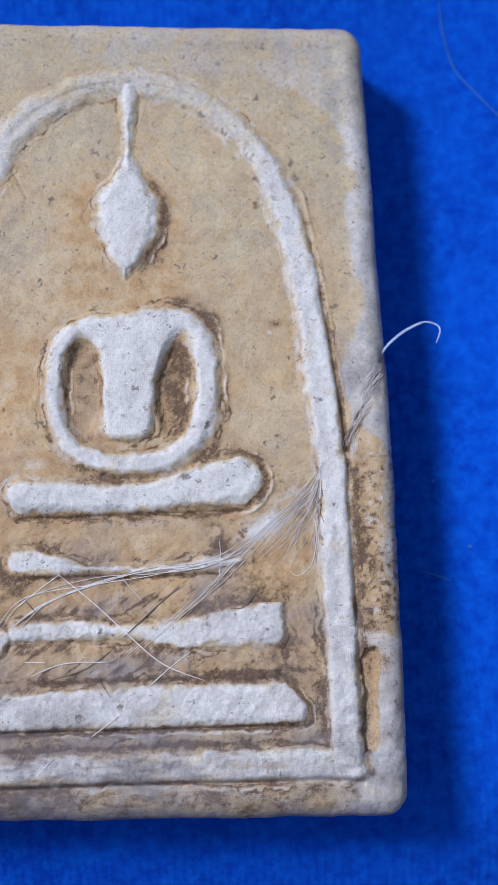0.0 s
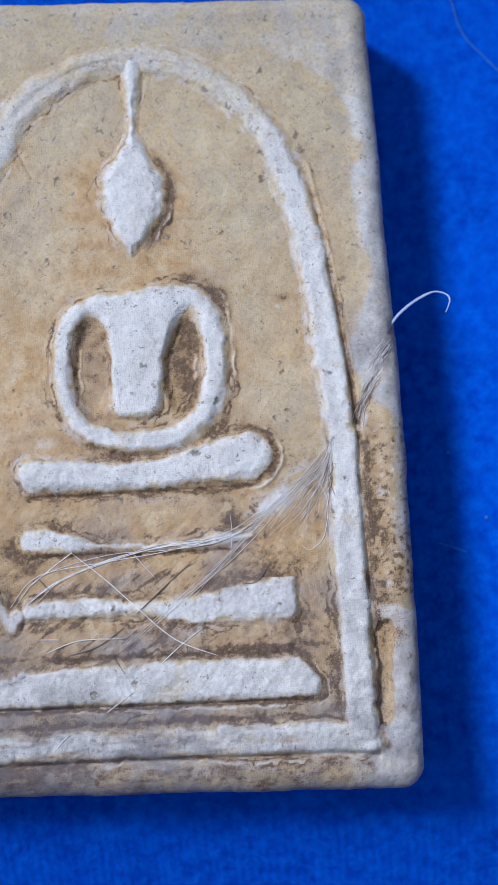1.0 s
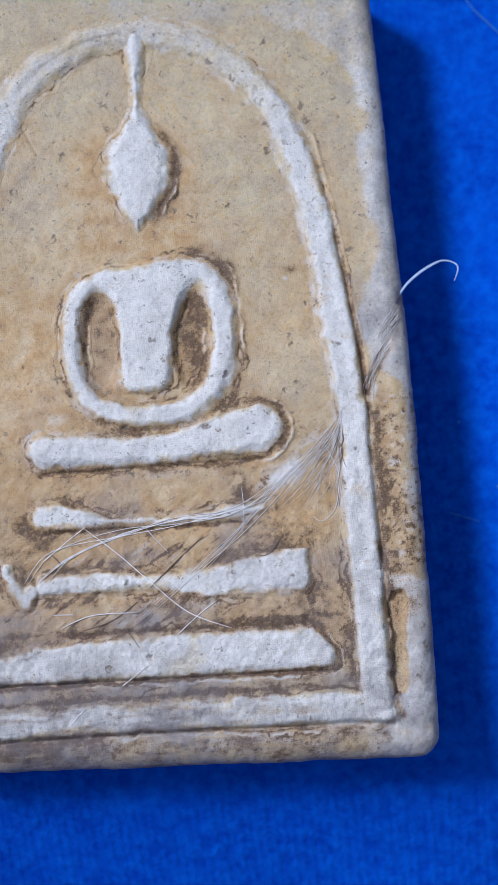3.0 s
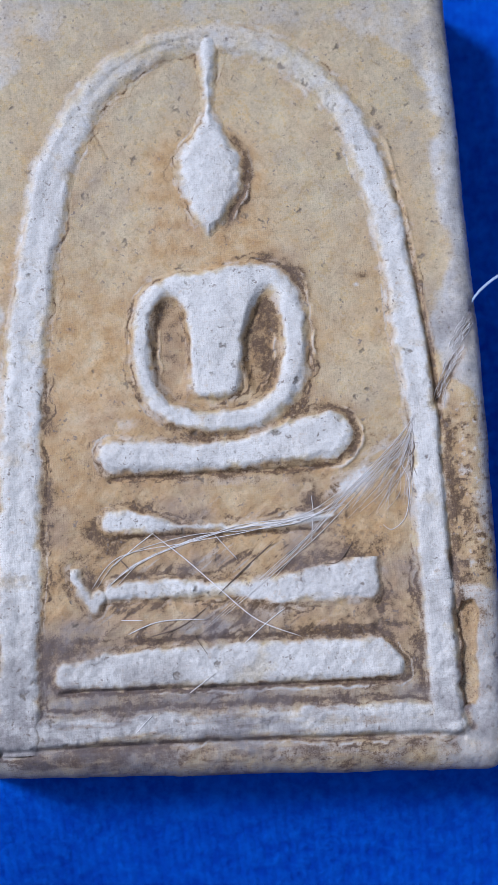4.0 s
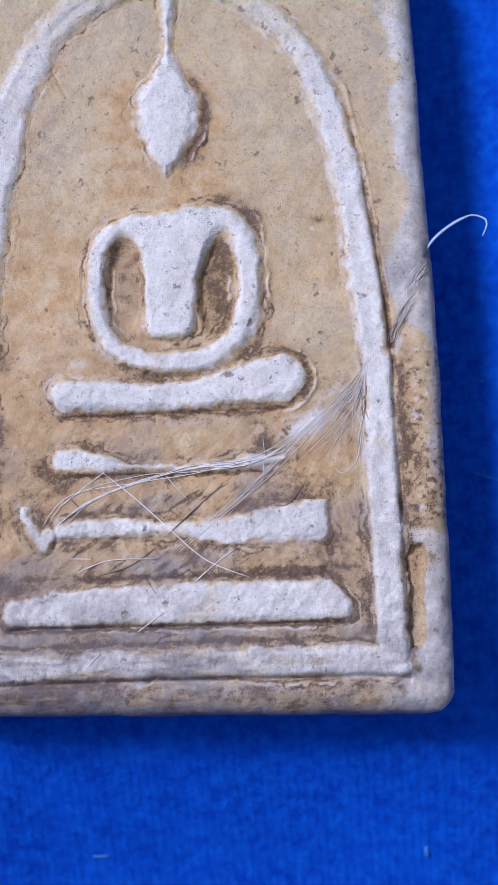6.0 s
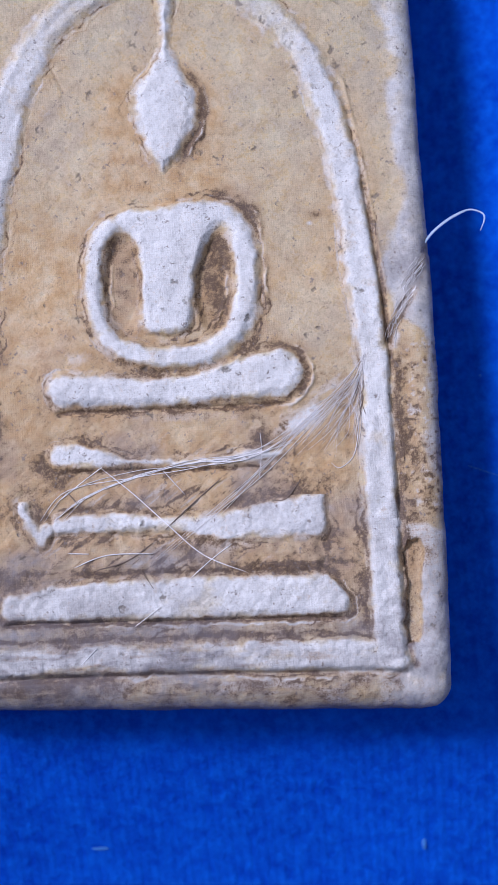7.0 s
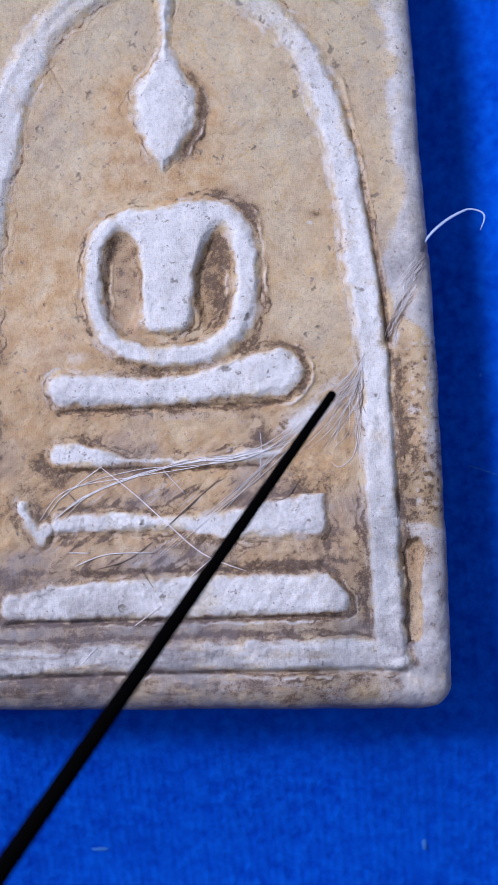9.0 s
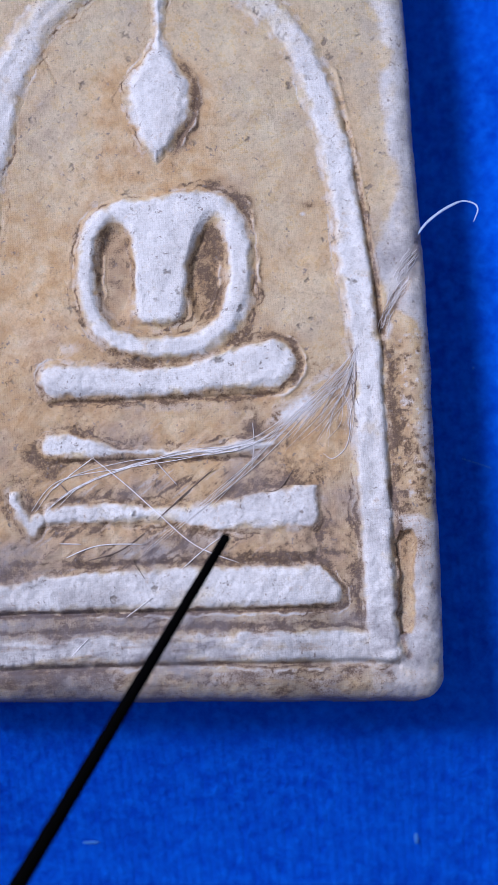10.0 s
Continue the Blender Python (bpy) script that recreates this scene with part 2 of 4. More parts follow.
def outline(x, y):
    """Signed distance to the tablet's outer edge."""
    x, y = x + 0.14 * rough(x, y, 3.0, 2, 4), y + 0.10 * rough(x, y, 2.2, 6, 4)
    half = np.interp(y, (0, 6, 15, 27, 37), (12.66, 12.58, 12.52, 12.06, 11.66))
    qx, qy = np.abs(x) - half + 1.1, np.abs(y - 18.5 + 0.02 * (x - 8) * (y < 10)) - 19.22 + 1.1
    return np.hypot(np.maximum(qx, 0), np.maximum(qy, 0)) + np.minimum(np.maximum(qx, qy), 0) - 1.1


def arch(x, y):
    x, y = wobble(x, y)
    d, side, far = along(x, y, ARCH)
    return d - (0.64 + 0.17 * np.abs(2 * far - 1) + 0.20 * ease((0.45 - far) / 0.15) + 0.10 * grain(x, y, 2.0, 3))


def frame_foot(x, y):
    x, y = wobble(x, y)
    return bar(x, y, ((-9.9, 1.7, 0.72), (-4.5, 1.85, 0.64), (0.6, 1.92, 0.64), (5, 1.85, 0.76), (10.0, 1.68, 0.80)))


def head(x, y):
    x, y = wobble(x, y, 0.06)
    t = (y - 24.95) / 5.7
    half = np.interp(t, (-0.2, 0, 0.05, 0.2, 0.35, 0.48, 0.62, 0.75, 0.88, 1.0, 1.06, 1.3), (-0.9, 0.28, 0.56, 1.08, 1.44, 1.58, 1.48, 1.12, 0.60, 0.2, 0.0, -2.0))
    face = (np.abs(x + 0.10 - 0.05 * (y - 27.5) * 0.4) - half) * 0.78
    d, side, far = along(x, y, np.array([(-0.08, 30.2), (-0.05, 31.8), (0.05, 34.2)]))
    return np.minimum(face, d - (0.22 + 0.28 * ease((far - 0.4) / 0.6)))


def figure_body(x, y):
    """Torso with the arms in a ring."""
    x, y = wobble(x, y, 0.07)
    mid = np.interp(y, (16.6, 17.4, 19.6, 22.5), (-0.15, -0.15, -0.05, 0.2))
    half = np.interp(y, (16.6, 16.9, 17.4, 19.6, 21.2, 22.5), (0.75, 1.1, 1.2, 1.28, 1.75, 2.4))
    torso = corner_cut(np.abs(x - mid) - half, np.maximum(16.75 - y, y - 22.55 - 0.05 * (x - 0.2) ** 2), 0.6)
    cx, cy = x - 0.0, y - 19.1
    hx, hy = 3.58, np.where(cy > 0, 3.3 + 0.35 * ease((cx + 1) / 3), 3.4)
    power = np.where(cy > 0, 3.6, 2.5)
    rad = (np.abs(cx / hx) ** power + np.abs(cy / hy) ** power) ** (1 / power)
    ring = np.abs(rad - 1) * 3.4 - (0.51 + 0.06 * np.sign(cx) * ease(np.abs(cx) / 3) + 0.05 * grain(x, y, 1.5, 2))
    shoulder = bar(x, y, ((-2.0, 22.1, 0.45), (0.0, 22.1, 0.5), (1.6, 22.3, 0.5)))
    return soft_min(soft_min(torso, shoulder, 0.5), ring, 0.35)


def legs(x, y):
    x, y = wobble(x, y, 0.09)
    return bar(x, y, ((-5.0, 14.25, 0.80), (-2, 14.1, 0.74), (0.5, 14.1, 0.72), (3.2, 14.65, 1.0), (5.0, 14.85, 1.15)))


def figure(x, y):
    return np.minimum(np.minimum(head(x, y), figure_body(x, y)), legs(x, y))


def tier_top(x, y):
    x, y = wobble(x, y, 0.12)
    return bar(x, y, ((-5.2, 11.15, 0.54), (-4.2, 11.2, 0.62), (-3.1, 10.95, 0.40), (-2.0, 10.8, 0.16), (0.8, 10.75, 0.18), (3.2, 10.95, 0.32), (5.0, 11.15, 0.20)))


def tier_middle(x, y):
    x, y = wobble(x, y, 0.13)
    long = bar(x, y, ((-5.3, 8.0, 0.42), (-3.0, 8.1, 0.54), (-1.2, 8.0, 0.40), (0.6, 7.9, 0.46), (2.0, 7.8, 0.50)))
    mid, half = np.interp(x, (1.0, 2.6, 4.5, 7.0), (7.75, 7.86, 8.08, 8.3)), np.interp(x, (1.0, 2.6, 4.5, 7.0), (0.45, 0.72, 0.90, 1.12))
    long = np.minimum(long, corner_cut(np.abs(y - mid) - half, np.abs(x - 4.3) - 2.75, 0.4))
    d, side, far = along(x, y, np.array([(-6.9, 8.95), (-6.65, 8.1), (-6.2, 7.35), (-5.95, 7.8)]))
    foot = d - 0.32 - 0.10 * far
    return np.minimum(long, foot)


def tier_low(x, y):
    x, y = wobble(x, y, 0.10)
    lift = np.interp(x, (-8.2, -6, 0, 7.0, 8.3), (4.85, 5.2, 5.58, 5.5, 4.2))
    return corner_cut(np.maximum(y - lift, 3.62 - y), np.abs(x) - 8.05, 0.45)


def slot_edge(x, y):
    """Signed distance to the worn slot beside the foot of the arch."""
    x, y = wobble(x, y, 0.10)
    half = np.interp(y, (2.2, 3.2, 4.4, 5.4, 6.4, 7.0), (0.22, 0.42, 0.30, 0.36, 0.46, 0.22))
    return np.maximum(np.abs(x - 10.92 - 0.035 * (y - 4.5)) - half, np.abs(y - 4.6) - 2.35)


def flaked_lips(x, y):
    """Thin flaked ridges that follow the figure: along its arms, the end of its legs and the head's flank."""
    hd, body, lg = head(x, y), figure_body(x, y), legs(x, y)
    lip = np.exp(-((body - 0.34 - 0.07 * grain(x, y, 0.7, 4)) / 0.07) ** 2) * ease((x - 1.7) / 0.6) * ease((23.6 - y) / 0.8)
    lip = np.maximum(lip, 0.7 * np.exp(-((body - 0.30 - 0.10 * grain(x, y, 0.6, 1)) / 0.06) ** 2) * ease((-2.0 - x) / 0.6) * ease((21.5 - y) / 1.0))
    lip = np.maximum(lip, np.exp(-((lg - 0.42 - 0.05 * grain(x, y, 0.8, 2)) / 0.09) ** 2) * ease((x - 4.4) / 0.8))
    lip = np.maximum(lip, np.exp(-((hd - 0.36 - 0.06 * grain(x, y, 0.9, 6)) / 0.07) ** 2) * ease((x - 0.6) / 0.4) * ease((29.4 - y) / 0.8))
    return lip * ease(0.45 + 1.7 * rough(x, y, 1.3, 7, 4))


def ground(x, y):
    """Height of the tablet without its mouldings."""
    s = outline(x, y)
    z = 4.55 + 0.10 * rough(x, y, 6, 1, 3) + 0.035 * rough(x, y, 0.9, 3, 4)
    half = np.interp(y, ARCH[:len(ARCH) // 2, 1], -ARCH[:len(ARCH) // 2, 0])
    outside = ease((np.abs(x) - half) / 0.5) * ease((y - 0.7) / 0.8)
    outside = np.maximum(outside, ease((y - 34.4) / 0.5))
    z = z + 0.05 * outside
    z = z + 0.10 * ease((s + 1.7) / 0.9)
    d, side, far = along(x, y, GROOVE)
    z = z - (0.15 + 0.10 * grain(x, y, 0.8, 9)) * np.exp(-(d / (0.11 + 0.06 * far)) ** 2) * ease(far * 8)
    lip = np.exp(-((d - 0.20) / 0.06) ** 2) * (side > 0) * ease(1.5 - 3.6 * far)
    z = z + 0.07 * lip * (0.6 + 0.5 * grain(x, y, 0.5, 4))
    # slot beside the foot of the arch, and the gutter over the lower edge
    z = z - 0.36 * ease(-slot_edge(x, y) / 0.14 + 0.3)
    gutter = np.abs(y - 1.08 - 0.12 * rough(x, y, 4, 5, 3) + 0.05 * (x / 6) ** 2) / 0.16
    z = z - 0.24 * np.exp(-gutter ** 2) * (np.abs(x) < 10.6)
    # step under the middle tier and furrows under the bars
    block = np.maximum(np.abs(x - 0.4) - 6.5, np.abs(y - 6.55) - 1.0)
    z = z + 0.12 * ease((-block + 0.3 * rough(x, y, 0.9, 3, 3)) / 0.5)
    for low, reach, amount in ((3.5, 8.0, 0.18), (13.28, 5.6, 0.12), (10.45, 4.5, 0.10)):
        line = (y - low - 0.06 * rough(x, y, 1.6, 2, 3) - (0.02 * x if low > 13 else 0)) / 0.10
        z = z - amount * np.exp(-line ** 2) * ease((reach - np.abs(x)) * 2)
    # hollows inside the arms
    for cx, hw in ((-2.2, 0.85), (2.05, 0.85)):
        hole = np.hypot((x - cx) / hw, (y - 19.2) / 2.3)
        z = z - 0.22 * ease((1.15 - hole) * 2.5)
    d, side, far = along(x, y, CUT)
    z = z - (0.05 + 0.06 * grain(x, y, 0.35, 3)) * np.exp(-(d / 0.3) ** 2)
    z = z + 0.10 * flaked_lips(x, y)
    z = z + 0.045 * rough(x, y, 0.32, 6, 3) * (0.35 + 0.65 * ease((16 - y) / 5))
    # fine scratch on the ground
    d, side, far = along(x, y, np.array([(-6.2, 31.0), (-5.6, 30.0), (-4.9, 28.6)]))
    z = z - 0.03 * np.exp(-(d / 0.06) ** 2)
    # rounded upper edge and slightly flared sides
    z = z - 0.75 * ease((1.5 - y + 0.15 * grain(x, y, 1.5, 2)) / 3.4) * ease((0.9 - y) / 0.5 + 1)
    e = np.clip((s + 1.0) / 1.0, 0, 1)
    z = z - 0.85 * (1 - np.sqrt(np.maximum(1 - e * e, 0)))
    return np.where(s > 0, np.maximum(z * (1 - s / 0.42), -0.35), z)


PARTS = (  # name, distance, height, softness of the shoulder
    ("arch_moulding", arch, 0.16, 0.60),
    ("foot_moulding", frame_foot, 0.125, 0.6),
    ("figure", figure, 0.27, 0.60),
    ("pedestal_tier", tier_top, 0.14, 0.45),
    ("pedestal_tier", tier_middle, 0.20, 0.50),
    ("pedestal_tier", tier_low, 0.20, 0.52),
)


def raised(x, y, sdf, high, soft):
    """Height of a moulding; it sinks under the ground outside its edge."""
    base = ground(x, y)
    foot = 0.17 - sdf
    wide = soft * (0.95 + 0.5 * rough(x, y, 1.6, 4, 3))
    top = high * ease(foot / wide) + (0.04 * rough(x, y, 0.5, 6, 4) + 0.05 * rough(x, y, 1.7, 9, 3)) * ease(foot / 0.5)
    return base + np.where(foot > 0, top, 1.5 * foot)


def surface(x, y):
    """Top of the finished tablet."""
    x, y = np.atleast_1d(np.asarray(x, float)), np.atleast_1d(np.asarray(y, float))
    z = ground(x, y)
    for _, f, high, soft in PARTS:
        z = np.maximum(z, raised(x, y, f(x, y), high, soft))
    return z


def sheet(name, x, y, z, keep, masks, mat, parent=None, label=""):
    """A mesh of the kept cells of a grid, with worn, stained, dirty and shaded places as point values."""
    cell = keep[:-1, :-1] & keep[1:, :-1] & keep[:-1, 1:] & keep[1:, 1:]
    used = np.zeros(keep.shape, bool)
    used[:-1, :-1] |= cell; used[1:, :-1] |= cell; used[:-1, 1:] |= cell; used[1:, 1:] |= cell
    number = np.cumsum(used.ravel()).reshape(used.shape) - 1
    i, j = np.nonzero(cell)
    quads = np.stack([number[i, j], number[i + 1, j], number[i + 1, j + 1], number[i, j + 1]], 1)
    verts = np.stack([x[used], y[used], z[used]], 1) * 0.001
    me = bpy.data.meshes.new(name)
    me.vertices.add(len(verts))
    me.vertices.foreach_set("co", verts.ravel().astype(np.float32))
    me.loops.add(quads.size)
    me.loops.foreach_set("vertex_index", quads.ravel().astype(np.int32))
    me.polygons.add(len(quads))
    me.polygons.foreach_set("loop_start", np.arange(0, quads.size, 4, dtype=np.int32))
    me.update(calc_edges=True)
    me.polygons.foreach_set("use_smooth", np.ones(len(quads), bool))
    for key, value in masks.items():
        a = me.attributes.new(key, "FLOAT", "POINT")
        a.data.foreach_set("value", np.broadcast_to(value, used.shape)[used].astype(np.float32))
    me.materials.append(mat)
    me.validate()
    ob = new(name, me)
    ob.parent = parent
    if label:
        tagged(ob, label)
    return ob


def lattice(x0, x1, y0, y1, step):
    return np.meshgrid(np.arange(x0, x1, step), np.arange(y0, y1, step), indexing="ij")


def slab_masks(x, y):
    s = outline(x, y)
    n = rough(x, y, 2.4, 8, 4)
    half = np.interp(y, ARCH[:len(ARCH) // 2, 1], -ARCH[:len(ARCH) // 2, 0])
    outside = (np.abs(x) > half) | (y > 34.3)
    # rubbed white margin, widest at the upper corners, thin and patchy lower down
    width = np.interp(y, (-1, 1.5, 4, 8, 14, 16, 17.5, 19.5, 21.2, 22.5, 26, 31, 34, 38), (0.9, 1.2, 1.35, 0.8, 0.6, 0.8, 1.9, 2.5, 2.5, 1.5, 1.25, 1.7, 3.4, 3.2))
    margin = ease((s + width + 1.1 * n) / 0.7)
    margin = margin * (1 - ease((8 - np.abs(x)) / 2.5) * (1 - ease(0.55 + 1.3 * rough(x, y, 3.2, 3, 3))))
    corner = ease((np.where(x > 0, 3.0, 2.2) + 0.9 * n - np.hypot(np.abs(x) - 11.6, y - 0.4)) / 0.8)
    pale = np.maximum(margin, corner) * (0.74 + 0.35 * rough(x, y, 1.2, 10, 4))
    # less white near the top, partly painting in the view's darker edge
    pale = pale * (1 - 0.5 * ease((y - 31) / 3))
    pale = np.where(outside | (y < 1.2), pale, 0)
    slot = slot_edge(x, y)
    beside = ease((x - 10.5 + 0.2 * rough(x, y, 1.0, 2, 4)) / 0.25) * ease((3.5 - np.abs(y - 4.4) + 0.9 * n) / 0.5) * (1.1 - 0.5 * ease(2.2 * rough(x, y, 0.9, 7, 4) - 0.35))
    pale = np.where(x > 10.4, np.maximum(pale, beside) * ease((slot + 0.05) / 0.14), pale)
    # stray white smears on the pedestal's ground
    smear = np.exp(-((x - 5.6) / 1.6) ** 2 - ((y - 12.2 - 0.5 * (x - 5.6)) / 0.5) ** 2)
    smear += 0.7 * np.exp(-((x - 4.2) / 1.2) ** 2 - ((y - 11.2) / 0.35) ** 2)
    smear += 1.1 * np.exp(-((x - 2.9) / 0.7) ** 2 - ((y - 6.95 - 0.2 * (x - 2.9)) / 0.26) ** 2) + 0.9 * np.exp(-((x - 1.5) / 0.9) ** 2 - ((y - 8.35 - 0.3 * (x - 1.5)) / 0.28) ** 2)
    smear += 0.7 * np.exp(-((x - 6.3) / 1.0) ** 2 - ((y - 13.0 - 0.6 * (x - 6.3)) / 0.45) ** 2)
    smear += 0.55 * np.exp(-((x - 2.2) / 1.8) ** 2 - ((y - 7.0 - 0.15 * x) / 0.8) ** 2) + 0.5 * np.exp(-((x + 0.4) / 2.4) ** 2 - ((y - 6.1) / 0.4) ** 2)
    smear += 0.45 * np.exp(-((x - 0.5) / 3.0) ** 2 - ((y - 12.9) / 0.35) ** 2)
    smear += 0.8 * np.exp(-((x + 4.5) / 0.5) ** 2 - ((y - 15.7) / 0.35) ** 2)
    pale = np.maximum(pale, np.where(outside, 0, smear * (0.8 + 0.9 * rough(x, y, 0.7, 2, 4))))
    rust = 0.20 + 0.45 * ease((2 - x) / 8) * ease((27 - y) / 9) + 0.16 * ease((25 - y) / 6) + 0.40 * rough(x, y, 4, 5, 4) + 0.30 * ease((-x - 1) / 7) * ease((27 - y) / 8)
    rust += 0.85 * np.exp(-((np.hypot((x + 0.1) / 2.6, (y - 27) / 3.8) - 0.85) / 0.35) ** 2) * ease((31 - y) / 3) * 0.8
    rust += 0.8 * np.exp(-((y - 23.8) / 1.0) ** 2 - (x / 4) ** 2) + 0.5 * np.exp(-((x + 2.0) / 1.3) ** 2 - ((y - 26.5) / 2.2) ** 2)
    rust += 0.45 * ease((x - 5.5) / 2) * ease((8.8 - x) / 0.8) * ease((14 - y) / 3) * (0.6 + 0.8 * n)
    rust += 0.6 * np.exp(-((y - 9.5) / 3.8) ** 2) * ease((9 - np.abs(x)) / 2)
    rust += 0.6 * np.exp(-((x + 6) / 2.2) ** 2 - ((y - 13) / 5) ** 2)
    rust += 1.4 * np.exp(-((x - 2.1) / 0.9) ** 2 - ((y - 18.8) / 2.4) ** 2) + 0.4 * np.exp(-((x + 2.1) / 0.9) ** 2 - ((y - 18.8) / 2.4) ** 2)
    rust += 0.5 * np.exp(-((x - 11.0) / 0.6) ** 2 - ((y - 12) / 5) ** 2)
    # dirt: along the groove, blotches round the loose fibres; furrows part dirt, part painted shade
    d, side, far = along(x, y, GROOVE)
    broken = 0.6 + 0.8 * rough(x, y, 1.3, 2, 4)
    grime_shade = 1.05 * np.exp(-(d / 0.18) ** 2) * ease(far * 5) * (0.85 + 0.5 * rough(x, y, 1.3, 2, 4))
    grime_shade += 0.26 * np.exp(-((y - 7.6) / 3.2) ** 2 - ((x + 1.5) / 6) ** 2) * ease(rough(x, y, 0.8, 7, 4) * 1.6 + 0.2)
    grime_shade += 0.9 * (np.exp(-((x - 4.0) / 0.5) ** 2 - ((y - 11.5) / 0.9) ** 2) + np.exp(-((x - 3.8) / 0.45) ** 2 - ((y - 12.6) / 0.4) ** 2)) * ease(0.4 + rough(x, y, 0.6, 1, 3) * 2)
    grime_shade += 0.9 * np.exp(-((x - 8.75) / 0.3) ** 2 - ((y - 13.6) / 0.8) ** 2) * broken
    grime_shade += 0.15 * np.exp(-((x + 7) / 2.0) ** 2 - ((y - 6.0) / 1.0) ** 2) * broken
    grime_shade += 0.32 * ease(rough(x, y, 0.4, 9, 4) * 1.2 + 0.5) * np.exp(-((x - 11.0) / 0.7) ** 2 - ((y - 12.5) / 5) ** 2)
    # those below the lowest tier and the foot moulding also paint undercut shade
    for low, reach in ((3.5, 8.2), (13.3, 5.6), (10.45, 5.2), (1.08, 10.3), (5.75, 7.4), (2.72, 8.6)):
        line = (y - low - 0.22 * rough(x, y, 2.2, 2, 4) - 0.10 * grain(x, y, 0.3, 6) - (0.02 * x if low > 13 else 0)) / (0.10 if low > 3 else 0.13)
        grime_shade += 0.95 * np.exp(-line ** 2) * ease((reach - np.abs(x)) * 2) * broken
    d2, _, _ = along(x, y, CUT)
    grime_shade += 0.85 * np.exp(-((d2 - 0.08) / 0.20) ** 2) * broken
    pale = np.maximum(pale, 0.8 * np.exp(-((d2 - 0.25) / 0.25) ** 2) * ease(0.5 + 2 * rough(x, y, 0.6, 4, 4)))
    for cx, hw in ((-2.2, 0.8), (2.05, 0.8)):
        hole = np.hypot((x - cx) / hw, (y - 19.2) / 2.3)
        grime_shade += 0.35 * ease(1.15 - hole) * ease(0.3 + 2.0 * rough(x, y, 0.5, 9, 4))
        grime_shade += 0.5 * np.exp(-((hole - 1.0) / 0.2) ** 2) * broken
        grime_shade += (0.72 if cx > 0 else 0.30) * ease(1.3 - hole) * (0.7 + 0.6 * n)
    # dull grey soil on the sides
    grime_shade += 0.45 * ease((s - 0.02) / 0.2) + 0.35 * ease((s + 0.28) / 0.25) * ease(0.4 + 1.8 * rough(x, y, 0.9, 3, 4))
    d3, _, _ = along(x, y, np.array([(-6.2, 31.0), (-5.6, 30.0), (-4.9, 28.6)]))
    grime_shade += 0.5 * np.exp(-(d3 / 0.06) ** 2)
    # patina gathered round the mouldings: halo of stain and painted shade, scribbled dark cracks, flaked pale lips
    near = np.full(x.shape, 9.0)
    for _, f, _, _ in PARTS:
        near = np.minimum(near, f(x, y))
    blot = rough(x, y, 0.8, 6, 4)
    halo = np.exp(-(np.maximum(near, 0) / 0.45) ** 2)
    inner = ~outside
    wide = np.exp(-(np.maximum(near, 0) / 0.9) ** 2)
    rust += 0.16 * halo * (0.6 + blot) + 0.20 * wide * (0.8 + blot)
    # brown shade painted in below and round the pedestal tiers
    grime_shade += (0.26 * wide + 0.17) * ease((17.5 - y) / 2) * ease(0.75 + 1.2 * rough(x, y, 1.4, 5, 4)) * ease((y - 2.2) / 0.5)
    grime_shade += 0.24 * ease((0.95 - y) / 0.4) * (0.9 + 0.4 * blot)
    crack = np.exp(-((near - 0.06 - 0.26 * rough(x, y, 0.9, 4, 4)) / 0.05) ** 2) + 0.6 * np.exp(-((near - 0.30 - 0.4 * rough(x, y, 0.8, 9, 4)) / 0.04) ** 2)
    weight = 0.6 + 0.4 * ease((24 - y) / 4)
    grime_shade += 1.6 * crack * ease(0.30 + 2.4 * rough(x, y, 1.5, 1, 4)) * weight
    grime_shade += 0.32 * halo * ease(0.25 + 1.5 * blot) * weight
    pale = np.maximum(pale, 0.62 * np.exp(-(np.maximum(near, 0) / 0.26) ** 2) * ease(0.35 + 2.2 * rough(x, y, 0.5, 0, 4)))
    pale = np.maximum(pale, 0.75 * np.exp(-((near - 0.22 - 0.08 * blot) / 0.05) ** 2) * ease(0.2 + 2.0 * rough(x, y, 1.9, 7, 3)) * (y < 30) * (np.abs(x) < 8.6))
    grime_shade += 0.26 * ease(rough(x, y, 0.5, 11, 4) * 1.3 + 0.25) * (0.25 + 0.75 * ease((16 - y) / 8))
    grime_shade += 0.20 * np.exp(-((y - 7) / 3.5) ** 2) * ease(0.5 + rough(x, y, 2.6, 3, 4) * 1.6)
    streak = rough(0.22 * x, y, 0.35, 4, 4)
    strip = ease((1.0 - y) / 0.3) * ease((10.2 - np.abs(x) + 1.2 * n) / 2.4)
    grime_shade += strip * (0.30 * ease(0.45 + 1.6 * streak) + 0.45 * ease(-2.4 * streak - 0.3))
    pale = np.maximum(pale * (1 - 0.6 * strip), strip * 0.95 * ease(2.2 * streak - 0.02))
    inset = ease(-slot / 0.10 + 0.5)
    rust += 0.15 * inset
    # slot browned further: the shade of its recess painted in
    grime_shade = grime_shade * (1 - 0.75 * inset) + 0.40 * inset + 0.7 * np.exp(-((slot - 0.02) / 0.08) ** 2) * (x < 10.85) * (np.abs(y - 4.5) < 2.6)
    # smoky soil and slanting scratches over the pedestal
    a, c = 0.80 * x + 0.60 * y, -0.60 * x + 0.80 * y
    worn = np.exp(-((y - 7.8) / 3.4) ** 2 - ((x + 0.6) / 6.0) ** 2)
    grime_shade += 1.0 * worn * ease(2.8 * rough(0.18 * a, c, 0.26, 3, 4) - 0.35)
    pale = np.maximum(pale, 0.8 * worn * ease(2.6 * rough(0.13 * a, c, 0.22, 7, 4) - 0.40))
